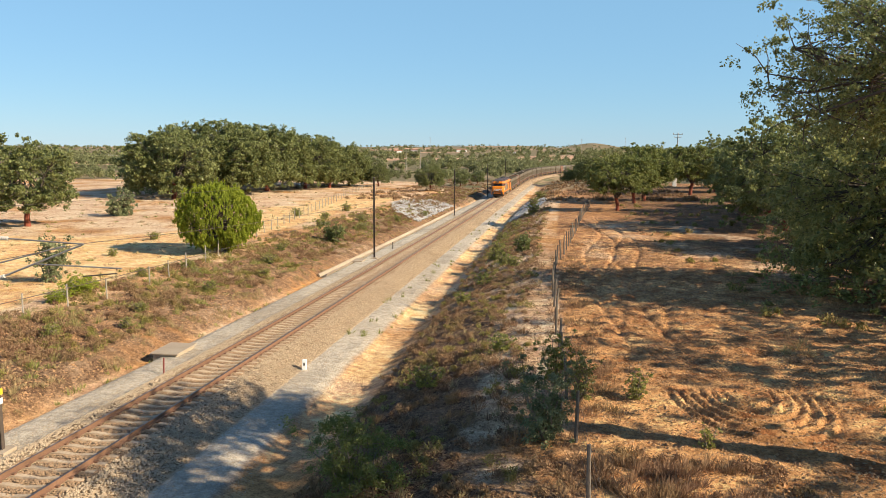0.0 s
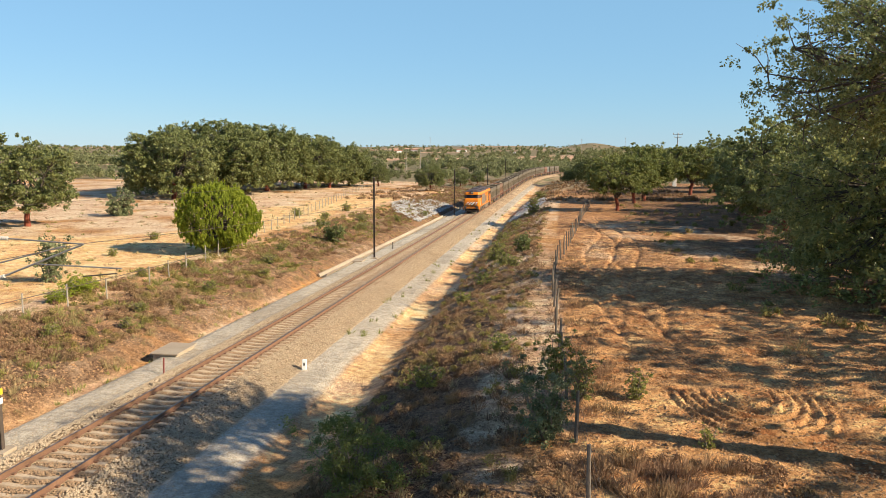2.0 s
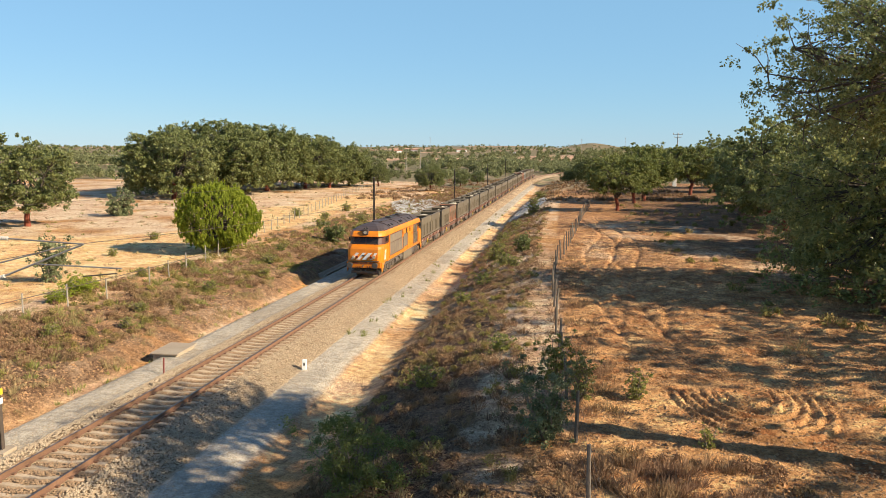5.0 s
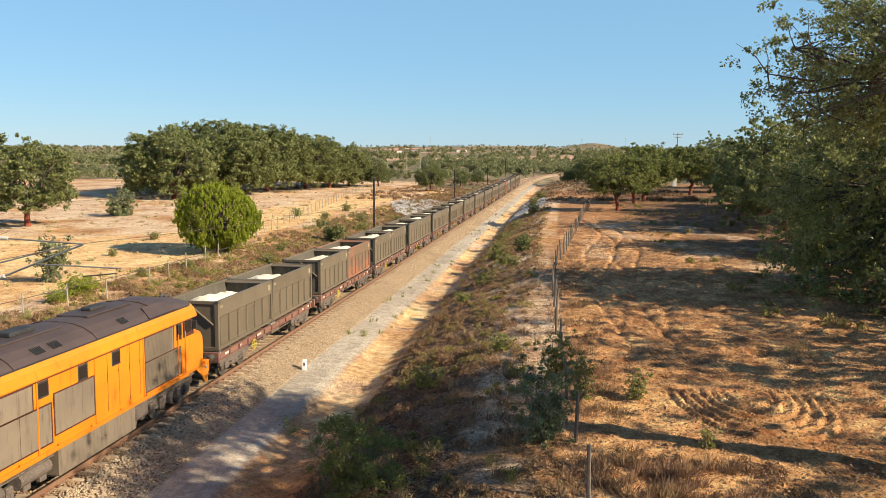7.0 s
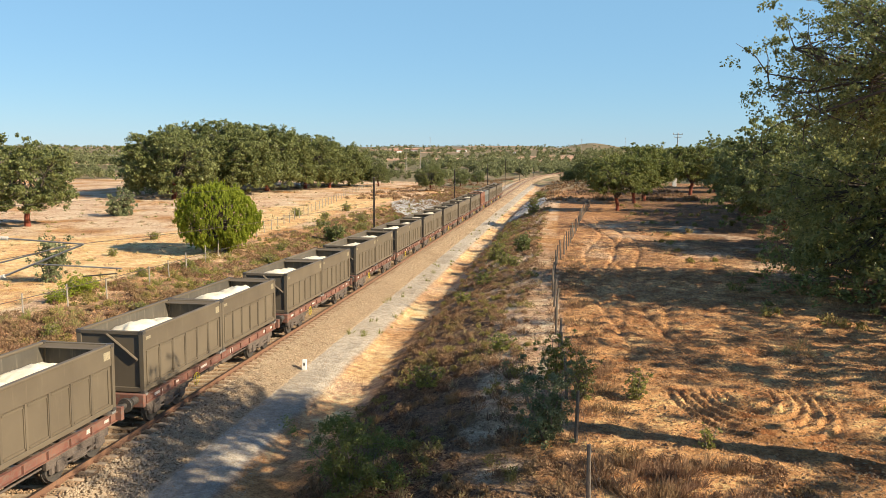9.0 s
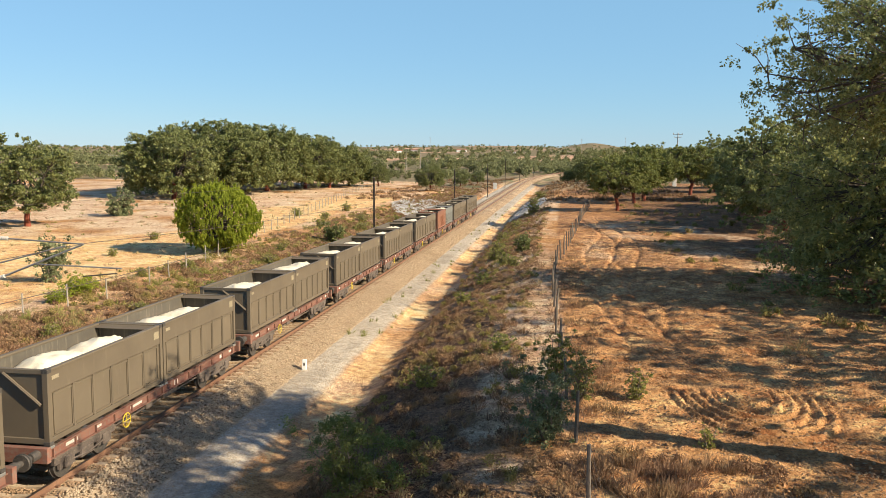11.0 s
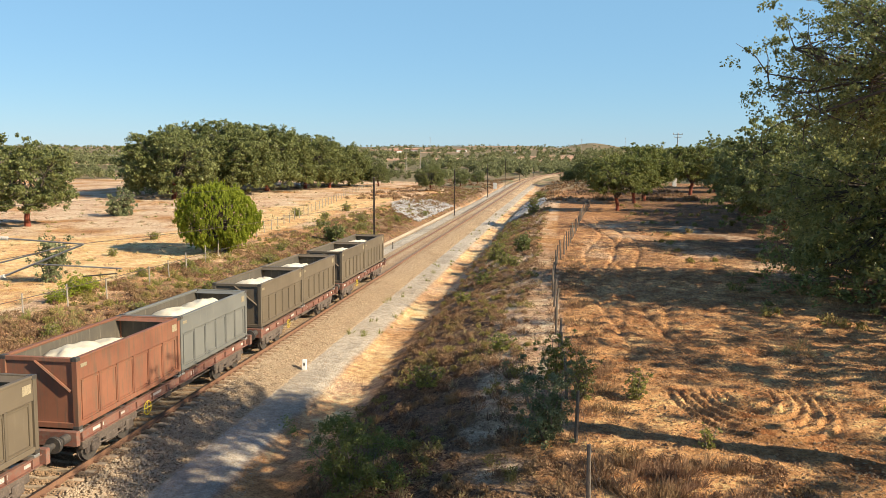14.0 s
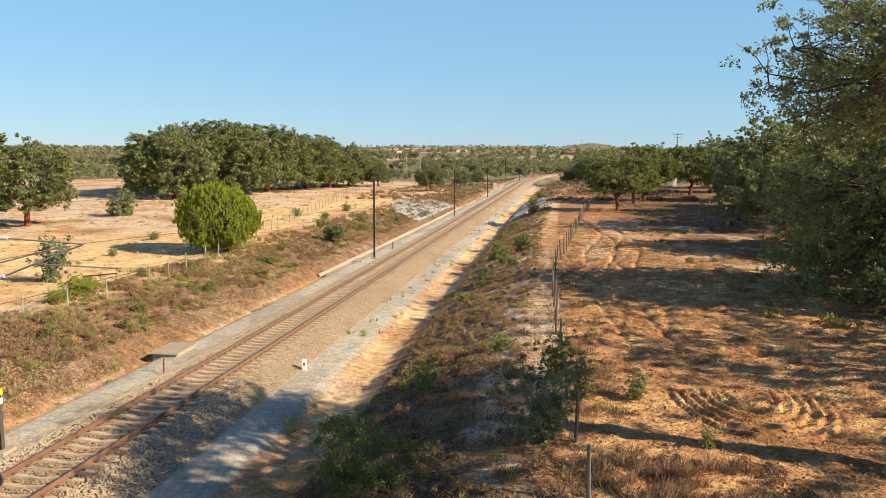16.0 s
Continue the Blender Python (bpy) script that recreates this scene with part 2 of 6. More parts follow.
RAIL_SIDE = worn("rusty_rail", (0.17, 0.088, 0.050), (0.21, 0.112, 0.064), (0.12, 0.065, 0.04), 1.0, 12.0, 0.8, 0, 0.002)
RAIL_TOP = worn("rail_head", (0.20, 0.13, 0.10), (0.24, 0.16, 0.12), (0.12, 0.075, 0.05), 0.6, 8.0, 0.38, 0.7, 0.0005)
CONCRETE = worn("concrete", (0.38, 0.30, 0.21), (0.44, 0.355, 0.255), (0.27, 0.20, 0.135), 0.9, 14.0, 0.9, 0, 0.004)
SLEEPER_CONC = worn("stained_sleeper", (0.45, 0.335, 0.22), (0.52, 0.40, 0.27), (0.30, 0.20, 0.12), 0.9, 14.0, 0.9, 0, 0.004)
BED_STONES = worn("rust_stained_ballast", (0.34, 0.225, 0.13), (0.24, 0.15, 0.085), (0.44, 0.32, 0.20), 9.0, 30.0, 0.9, 0, 0.004)
STONES = worn("ballast_stone", (0.52, 0.40, 0.26), (0.36, 0.265, 0.17), (0.66, 0.54, 0.39), 9.0, 30.0, 0.9, 0, 0.004)
RIPRAP = worn("riprap_stone", (0.38, 0.37, 0.35), (0.46, 0.44, 0.41), (0.28, 0.26, 0.23), 0.6, 5.0, 0.9, 0, 0.02)
MAST = worn("mast_steel", (0.085, 0.065, 0.05), (0.11, 0.08, 0.06), (0.15, 0.11, 0.08), 0.7, 8.0, 0.65, 0.2)
GALV = worn("galvanised_steel", (0.30, 0.29, 0.27), (0.36, 0.35, 0.32), (0.20, 0.19, 0.17), 3.0, 15.0, 0.5, 0.5)
CERAMIC = worn("insulator_ceramic", (0.52, 0.48, 0.42), (0.58, 0.54, 0.48), (0.4, 0.36, 0.3), 5.0, 20.0, 0.3)
POST_WOOD = worn("weathered_wood", (0.13, 0.105, 0.08), (0.18, 0.15, 0.115), (0.13, 0.10, 0.075), 2.0, 16.0, 0.9, 0, 0.006, True)
POST_CONC = worn("concrete_post", (0.34, 0.30, 0.24), (0.40, 0.35, 0.28), (0.24, 0.20, 0.16), 2.0, 16.0, 0.9, 0, 0.004)
BARK = worn("oak_bark", (0.085, 0.066, 0.050), (0.12, 0.095, 0.072), (0.05, 0.04, 0.032), 1.6, 9.0, 0.95, 0, 0.03, True, 0.5)
CORK_RED = worn("stripped_cork_bark", (0.20, 0.050, 0.026), (0.26, 0.072, 0.036), (0.10, 0.035, 0.022), 1.2, 8.0, 0.9, 0, 0.015, True, 0.55)
TWIG = worn("dry_twig", (0.20, 0.155, 0.11), (0.26, 0.20, 0.15), (0.14, 0.11, 0.08), 3.0, 20.0, 0.95)
RED_PAINT = worn("red_post_paint", (0.22, 0.045, 0.03), (0.26, 0.06, 0.04), (0.14, 0.05, 0.035), 3.0, 20.0, 0.7)
LIMEWASH = worn("white_wall", (0.80, 0.78, 0.73), (0.74, 0.72, 0.67), (0.62, 0.58, 0.5), 0.2, 2.0, 0.9)
ROOF_TILE = worn("clay_roof", (0.27, 0.13, 0.085), (0.31, 0.16, 0.105), (0.22, 0.11, 0.075), 0.3, 2.0, 0.9)

OAK = leafy("cork_oak_leaf", (0.10, 0.12, 0.036), (0.30, 0.32, 0.115), (0.19, 0.21, 0.078), 0.42, 0.38)
OAK_NEAR = leafy("cork_oak_leaf_near", (0.11, 0.125, 0.042), (0.46, 0.45, 0.16), (0.23, 0.25, 0.085), 0.33, 0.5)
OAK_FRESH = leafy("cork_oak_leaf_fresh", (0.12, 0.145, 0.035), (0.27, 0.29, 0.085), (0.20, 0.215, 0.065), 0.5, 0.35)
PINE = leafy("stone_pine_needle", (0.15, 0.195, 0.020), (0.50, 0.54, 0.060), (0.30, 0.35, 0.035), 0.6, 0.45)
OLIVE_BUSH = leafy("grey_green_leaf", (0.12, 0.145, 0.065), (0.28, 0.30, 0.15), (0.18, 0.20, 0.095))
GREEN_SHRUB = leafy("green_shrub_leaf", (0.17, 0.19, 0.045), (0.36, 0.37, 0.09), (0.30, 0.28, 0.095), 0.55, 0.35)
DRY_SHRUB = leafy("dry_heath", (0.18, 0.095, 0.055), (0.40, 0.25, 0.145), (0.29, 0.20, 0.095), 0.85, 0.25)
OLIVE_HEATH = leafy("olive_heath", (0.17, 0.155, 0.042), (0.43, 0.37, 0.115), (0.29, 0.21, 0.08), 0.85, 0.35)
DRY_GRASS = leafy("dry_grass", (0.30, 0.215, 0.11), (0.44, 0.33, 0.175), (0.32, 0.26, 0.11), 0.85, 0.2)
# olive leaf, made paler and greyer to stand in for distance haze
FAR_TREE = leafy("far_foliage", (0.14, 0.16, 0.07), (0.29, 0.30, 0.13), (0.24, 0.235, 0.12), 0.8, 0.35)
CLOD = worn("soil_clod", (0.40, 0.22, 0.10), (0.50, 0.30, 0.15), (0.26, 0.14, 0.07), 0.6, 9.0, 0.95, 0, 0.004)
LITTER = leafy("leaf_litter", (0.14, 0.085, 0.045), (0.36, 0.24, 0.13), (0.24, 0.15, 0.075), 0.9, 0.0)

glass, _n, _l, _b = node_mat("cab_glass")
_b.inputs["Base Color"].default_value = (0.03, 0.022, 0.018, 1)
_b.inputs["Roughness"].default_value = 0.05
_b.inputs["Specular IOR Level"].default_value = 0.35


def ground_material():
    """Sandy soil in several zones, blended by the zone weights of the ground sheet."""
    m, nodes, links, bsdf = node_mat("ground")
    pos = nodes.new("ShaderNodeNewGeometry").outputs["Position"]
    n_big = noise_node(nodes, links, 0.09, 5, 0.6, pos)
    n_mid = noise_node(nodes, links, 0.9, 6, 0.65, pos)
    n_fine = noise_node(nodes, links, 9.0, 6, 0.7, pos)
    n_grit = noise_node(nodes, links, 45.0, 3, 0.7, pos)

    def zone(name, jitter=0.5):
        a = nodes.new("ShaderNodeAttribute")
        a.attribute_name = name
        v = maths(nodes, links, "ADD", a.outputs["Fac"], maths(nodes, links, "MULTIPLY", maths(nodes, links, "SUBTRACT", n_mid, 0.5), jitter))
        return maths(nodes, links, "ADD", maths(nodes, links, "MULTIPLY", maths(nodes, links, "SUBTRACT", v, 0.5), 3.0), 0.5, True)

    sand = mix(nodes, links, ramp(nodes, links, n_mid, [(0.35, (0, 0, 0)), (0.62, (1, 1, 1))]), (0.39, 0.185, 0.066), (0.53, 0.295, 0.122))
    ochre = mix(nodes, links, ramp(nodes, links, n_mid, [(0.35, (0, 0, 0)), (0.65, (1, 1, 1))]), (0.64, 0.385, 0.145), (0.78, 0.57, 0.31))
    pale = mix(nodes, links, n_fine, (0.54, 0.38, 0.235), (0.70, 0.53, 0.36))
    soil = mix(nodes, links, ramp(nodes, links, n_mid, [(0.38, (0, 0, 0)), (0.6, (1, 1, 1))]), (0.25, 0.108, 0.046), (0.46, 0.25, 0.115))
    field = mix(nodes, links, ramp(nodes, links, n_mid, [(0.36, (0, 0, 0)), (0.62, (1, 1, 1))]), (0.32, 0.135, 0.053), (0.66, 0.385, 0.165))
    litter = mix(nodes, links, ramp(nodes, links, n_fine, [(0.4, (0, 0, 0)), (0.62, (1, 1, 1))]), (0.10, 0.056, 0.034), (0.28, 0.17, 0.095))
    stone = maths(nodes, links, "ADD", maths(nodes, links, "MULTIPLY", n_grit, 0.5), maths(nodes, links, "MULTIPLY", n_fine, 0.5))
    stone = ramp(nodes, links, stone, [(0.40, (0, 0, 0)), (0.60, (1, 1, 1))])
    gravel = mix(nodes, links, maths(nodes, links, "ADD", maths(nodes, links, "MULTIPLY", n_grit, 0.6), maths(nodes, links, "MULTIPLY", n_mid, 0.4)), (0.29, 0.25, 0.195), (0.60, 0.53, 0.42))
    bed = mix(nodes, links, stone, (0.20, 0.13, 0.075), (0.58, 0.44, 0.29))
    earth = mix(nodes, links, n_big, (0.40, 0.20, 0.115), (0.62, 0.43, 0.29))
    scrub = mix(nodes, links, ramp(nodes, links, n_big, [(0.42, (0, 0, 0)), (0.56, (1, 1, 1))]), (0.13, 0.13, 0.065), (0.28, 0.205, 0.125))
    col = mix(nodes, links, ramp(nodes, links, n_big, [(0.4, (0, 0, 0)), (0.6, (1, 1, 1))]), sand, pale)
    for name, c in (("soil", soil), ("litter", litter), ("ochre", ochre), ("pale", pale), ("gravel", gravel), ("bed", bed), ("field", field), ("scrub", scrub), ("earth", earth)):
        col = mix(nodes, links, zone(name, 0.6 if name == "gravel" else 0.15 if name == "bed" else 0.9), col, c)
    grit = mix(nodes, links, 0.35, col, ramp(nodes, links, n_grit, [(0.3, (0.25, 0.25, 0.25)), (0.7, (0.75, 0.75, 0.75))]), "OVERLAY")
    n_clod = noise_node(nodes, links, 3.2, 5, 0.7, pos)
    even = maths(nodes, links, "MULTIPLY", maths(nodes, links, "SUBTRACT", 1.0, maths(nodes, links, "MULTIPLY", zone("gravel", 0.6), 0.25)), 0.75)
    grit = mix(nodes, links, even, grit, ramp(nodes, links, n_clod, [(0.34, (0.26, 0.25, 0.24)), (0.62, (0.68, 0.68, 0.68))]), "OVERLAY")
    # bare and crusted patches, and strewn dead stalks
    n_patch = noise_node(nodes, links, 0.23, 8, 0.68, pos)
    grit = mix(nodes, links, even, grit, ramp(nodes, links, n_patch, [(0.36, (0.33, 0.315, 0.30)), (0.52, (0.52, 0.52, 0.52)), (0.66, (0.66, 0.66, 0.66))]), "OVERLAY")
    n_stalk = noise_node(nodes, links, 14.0, 2, 0.5, pos)
    grit = mix(nodes, links, maths(nodes, links, "MULTIPLY", even, 0.8), grit, ramp(nodes, links, n_stalk, [(0.36, (0.22, 0.21, 0.20)), (0.46, (0.5, 0.5, 0.5)), (0.62, (0.60, 0.60, 0.60))]), "OVERLAY")
    links.new(grit, bsdf.inputs["Base Color"])
    bsdf.inputs["Roughness"].default_value = 0.95
    bsdf.inputs["Specular IOR Level"].default_value = 0.15
    h = maths(nodes, links, "ADD", maths(nodes, links, "MULTIPLY", n_mid, 0.6), maths(nodes, links, "MULTIPLY", n_fine, 0.35))
    smoothed = maths(nodes, links, "SUBTRACT", 1.0, maths(nodes, links, "MULTIPLY", zone("gravel", 0.6), 0.4))
    bump(nodes, links, bsdf, maths(nodes, links, "MULTIPLY", h, smoothed), 1.0, 0.30)
    return m


GROUND = ground_material()


def build_ground():
    ys = np.concatenate([[-400, -200, -120, -80, -60, -40, -25, -12, -4, 2, 6], np.arange(9, 19, 0.2), np.arange(19, 28, 0.085), np.arange(28, 40, 0.17), np.arange(40, 75, 0.26), np.geomspace(75, 4600, 250)])
    us = np.concatenate([-np.geomspace(4200, 62, 70), np.arange(-60, -14, 0.9), np.arange(-14, 14, 0.22), np.arange(14, 24, 0.075), np.arange(24, 32, 0.16), np.arange(32, 60, 0.9), np.geomspace(60, 4200, 70)])
    u, y = np.meshgrid(us, ys)
    x = u + track_x(np.clip(y, -60, 420)) * (np.abs(u) < 5000)
    z = height(x, y)
    z = z - 0.045 * ((np.abs(u) < 3.0) & (y < 420))
    n, k = y.shape
    i = np.arange(n * k).reshape(n, k)
    faces = np.stack([i[:-1, :-1], i[:-1, 1:], i[1:, 1:], i[1:, :-1]], -1).reshape(-1, 4)
    ob = raw_mesh("ground", np.stack([x, y, z], -1).reshape(-1, 3), faces, GROUND, None, True)
    tagged(ob, "dry sandy ground with ochre soil, banks and ditches", "ground", kind="structure")
    near = smooth(330, 200, np.hypot(x, y))
    w = {
        "bed": smooth(-2.5, -2.2, u) * smooth(3.2, 2.9, u) * (y < 420),
        "gravel": (smooth(-4.9, -4.0, u) * smooth(-2.1, -2.6, u) + smooth(2.75, 3.3, u) * smooth(5.4, 4.2, u)) * smooth(270, 215, y),
        "ochre": np.clip(smooth(230, 190, y) * smooth(4.4, 5.0, u) * smooth(7.2, 6.5, u) * (0.5 + 0.5 * waves(x, y, 9, 31)) + smooth(-13, -17, u) * smooth(-62, -30, u) * smooth(78, 60, y) + 0.85 * smooth(-14, -17, u) * smooth(-34, -26, u) * smooth(60, 80, y) * smooth(170, 140, y)
                         # this term paints lighter soil where the sunlit patch of the field lies
                         + 0.8 * smooth(15.2, 16, u) * smooth(24.5, 22.5, u) * smooth(15.5, 17.5, y) * smooth(30, 26.5, y), 0, 1) * near,
        "pale": np.clip(smooth(-4.4, -5.2, u) * smooth(-9.0, -6.5, u) * 0.35 * (0.6 + 0.6 * waves(x, y, 7, 35)) + smooth(15, 18, u) * smooth(40, 28, u) * smooth(40, 55, y) * smooth(105, 85, y) * (0.35 + 0.7 * waves(x, y, 12, 39)) + 0.7 * smooth(10.5, 12, u) * smooth(14.5, 13.5, u) * (0.5 + 0.7 * waves(x, y, 6, 36)) + smooth(-22, -30, u) * smooth(-140, -70, u) * smooth(62, 80, y) * (0.55 + 0.9 * waves(x, y, 16, 38)), 0, 1) * near,
        "field": np.clip(smooth(14.4, 15.4, u) * smooth(34, 26, u) * (0.85 + 0.35 * waves(x, y, 8, 33)), 0, 1) * smooth(120, 85, y) * smooth(14, 17, y) * (1 - 0.45 * smooth(42, 60, y)),
        "soil": np.clip(smooth(-5.0, -6.0, u) * smooth(-14.5, -12.5, u) * 0.4 + 0.55 * smooth(22, 27, u) * smooth(90, 40, u) + 0.66 * smooth(14.2, 15, u) * smooth(60, 40, u), 0, 1) * near,
        # leaf litter; its heavy weight on the right bank also paints in heath shade
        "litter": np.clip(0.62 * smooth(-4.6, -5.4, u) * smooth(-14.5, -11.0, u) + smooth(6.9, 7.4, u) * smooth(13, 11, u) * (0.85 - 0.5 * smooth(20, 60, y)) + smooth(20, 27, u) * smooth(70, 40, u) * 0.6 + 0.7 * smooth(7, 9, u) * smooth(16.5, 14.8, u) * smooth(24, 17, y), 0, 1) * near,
        "earth": smooth(330, 480, np.hypot(x, y)) * smooth(0.12, 0.45, waves(x * 0.5, y, 330, 61)) * 0.9,
        "scrub": np.maximum(np.maximum(smooth(240, 420, np.hypot(x, y)), 0.8 * smooth(215, 250, y) * smooth(2.4, 4.0, np.abs(u))), 0.7 * smooth(150, 210, y) * (smooth(7.5, 10, u) * smooth(60, 30, u) + smooth(-6, -8, u) * smooth(-30, -20, u))),
    }
    for name, v in w.items():
        a = ob.data.attributes.new(name, "FLOAT", "POINT")
        a.data.foreach_set("value", np.broadcast_to(v, u.shape).astype(np.float32).ravel())
    return ob


ground = build_ground()


def at(x, y, dz=0.0):
    return Vector((x, y, float(height(x, y)) + dz))


# ---- track ----
SLEEPER = 0.60


def on_track(y, dx=0.0, dz=0.0):
    """A pose on the track at y, along its line and fall."""
    y = float(y)
    a, b = y - 0.5, y + 0.5
    d = Vector((float(track_x(b) - track_x(a)), 1.0, float(track_z(b) - track_z(a)))).normalized()
    s = d.cross(Vector((0, 0, 1))).normalized()
    m = Matrix((s, d, s.cross(d))).transposed().to_4x4()
    return Matrix.Translation((float(track_x(y)), y, float(track_z(y)))) @ m @ Matrix.Translation((dx, 0, dz))


def build_track():
    track = tagged(new("railway_track"), "single railway track with rusty rails on concrete sleepers", "railway track", kind="structure")
    ys = np.concatenate([np.arange(-260, 12, 8.0), np.arange(12, 90, 2.0), np.arange(90, 420, 4.0)])
    side = [(-0.07, -0.165), (0.07, -0.165), (0.07, -0.150), (0.012, -0.125), (0.012, -0.045), (0.034, -0.034), (0.034, -0.006), (-0.034, -0.006), (-0.034, -0.034), (-0.012, -0.045), (-0.012, -0.125), (-0.07, -0.150)]
    head = [(-0.033, -0.008), (0.033, -0.008), (0.031, -0.002), (0.022, 0.0), (-0.022, 0.0), (-0.031, -0.002)]
    for dx in (-0.87, 0.87):
        rail = part("rail", loft(bmesh.new(), [[on_track(y) @ Vector((dx + a, 0, b)) for a, b in side] for y in ys]), RAIL_SIDE, track, "rusty brown steel rail")
        part("rail_head", loft(bmesh.new(), [[on_track(y) @ Vector((dx + a, 0, b)) for a, b in head] for y in ys]), RAIL_TOP, rail, "worn shiny running surface")
    # stones of the bed
    r = np.random.RandomState(4)
    n = 90000
    y = 13 + 117 * r.rand(n) ** 1.7
    u = r.uniform(-2.45, 3.15, n)
    x = u + track_x(y)
    z = height(x, y)
    keep = np.abs(np.abs(u) - 0.87) > 0.10
    between = (np.abs(u) < 1.3) & (np.abs((y / SLEEPER) % 1 - 0.5) < 0.22)
    keep &= ~(between & (r.rand(n) < 0.93))
    x, y, z, u = x[keep], y[keep], z[keep], u[keep]
    inner = np.abs(u) < 1.35 + 0.15 * waves(x, y, 2.0, 6)
    size = r.uniform(0.022, 0.047, len(x))
    for k, mat in ((inner, BED_STONES), (~inner, STONES)):
        stones(x[k], y[k], z[k] - 0.008, size[k], mat, "ballast", track, 5)
    return track


def stones(x, y, z, size, material, name, parent, seed):
    """Many broken stones as one mesh: uneven eight-faced lumps."""
    r = np.random.RandomState(seed)
    o = np.array([(1, 0, 0), (0, 1, 0), (-1, 0, 0), (0, -1, 0), (0, 0, 0.75), (0, 0, -0.6)], float)
    f = np.array([(0, 1, 4), (1, 2, 4), (2, 3, 4), (3, 0, 4), (1, 0, 5), (2, 1, 5), (3, 2, 5), (0, 3, 5)])
    n = len(x)
    a = r.uniform(0, 6.28, n)
    v = o[None] * r.uniform(0.65, 1.35, (n, 6, 1)) * size[:, None, None]
    c, s = np.cos(a)[:, None], np.sin(a)[:, None]
    v = np.stack([v[..., 0] * c - v[..., 1] * s, v[..., 0] * s + v[..., 1] * c, v[..., 2] + v[..., 0] * r.uniform(-0.4, 0.4, (n, 1))], -1)
    v += np.stack([x, y, z], -1)[:, None]
    ob = raw_mesh(name, v.reshape(-1, 3), (f[None] + 6 * np.arange(n)[:, None, None]).reshape(-1, 3), material, parent)
    return tagged(ob, kind="stuff")


track = build_track()


# ---- the train ----
LOCO_LEN = 19.08
FIRST, PITCH = 19.85, 13.87  # the first container behind the buffers, and from wagon to wagon


def mirror_y(pts, length):
    return [(x, length - y, z) for x, y, z in pts]


def ring(z, xw, yf, xc, dc, length):
    """An outline in plan: a flat front, bevelled corners, straight sides, and the same behind."""
    front = [(-xw, yf + dc, z), (-xw + (xw - xc) * 0.45, yf + dc * 0.42, z), (-xc, yf, z), (xc, yf, z), (xw - (xw - xc) * 0.45, yf + dc * 0.42, z), (xw, yf + dc, z)]
    return front + [(x, length - y, z) for x, y, z in front[::-1]]


def bogie(parent, y, wheels, wheel_r, base, frame_z, wide, label):
    bm = bmesh.new()
    for sx in (-1, 1):
        box(bm, sx * wide - 0.07, sx * wide + 0.07, y - base / 2 - 0.55, y + base / 2 + 0.55, frame_z - 0.13, frame_z + 0.10, 0.02)
        for k in range(wheels):
            wy = y - base / 2 + base * k / (wheels - 1)
            box(bm, sx * wide - 0.10, sx * wide + 0.13, wy - 0.16, wy + 0.16, wheel_r - 0.16, wheel_r + 0.17, 0.03)
            for dy in (-0.28, 0.28):
                tube(bm, [(sx * wide, wy + dy, frame_z - 0.30), (sx * wide, wy + dy, frame_z + 0.02)], 0.085, 8)
        box(bm, sx * wide - 0.05, sx * wide + 0.09, y - 0.32, y + 0.32, frame_z - 0.33, frame_z - 0.05, 0.03)
        tube(bm, [(sx * (wide + 0.08), y - base / 2, frame_z - 0.16), (sx * (wide + 0.08), y, frame_z - 0.26), (sx * (wide + 0.08), y + base / 2, frame_z - 0.16)], 0.03, 6)
    box(bm, -wide, wide, y - 0.2, y + 0.2, frame_z - 0.12, frame_z + 0.08, 0.02)
    b = part("bogie", bm, UNDER, parent, label)
    for k in range(wheels):
        wy = y - base / 2 + base * k / (wheels - 1)
        bm = bmesh.new()
        for sx in (-1, 1):
            tube(bm, [(sx * 0.80, wy, wheel_r), (sx * 0.835, wy, wheel_r), (sx * 0.836, wy, wheel_r), (sx * 0.93, wy, wheel_r)], [wheel_r + 0.028, wheel_r + 0.028, wheel_r, wheel_r - 0.01], 24)
            tube(bm, [(sx * 0.93, wy, wheel_r), (sx * 0.99, wy, wheel_r)], [0.17, 0.12], 12)
        tube(bm, [(-0.95, wy, wheel_r), (0.95, wy, wheel_r)], 0.085, 8)
        part("wheelset", bm, STEEL_DARK, b)
    return b


def buffers(parent, y, d, z=1.03):
    for sx in (-1, 1):
        bm = tube(bmesh.new(), [(sx * 0.975, y - d * 0.62, z), (sx * 0.975, y - d * 0.30, z), (sx * 0.975, y - d * 0.29, z), (sx * 0.975, y - d * 0.06, z)], [0.13, 0.13, 0.085, 0.085], 14)
        tube(bm, [(sx * 0.975, y - d * 0.06, z), (sx * 0.975, y - d * 0.02, z), (sx * 0.975, y, z)], [0.225, 0.235, 0.20], 18)
        part("buffer", bm, STEEL_DARK, parent, "round dark steel buffer")


PLACARD = worn("worn_placard", (0.52, 0.47, 0.42), (0.58, 0.53, 0.47), (0.25, 0.13, 0.10), 4.0, 26.0, 0.7, 0, 0.001, False, 0.50)


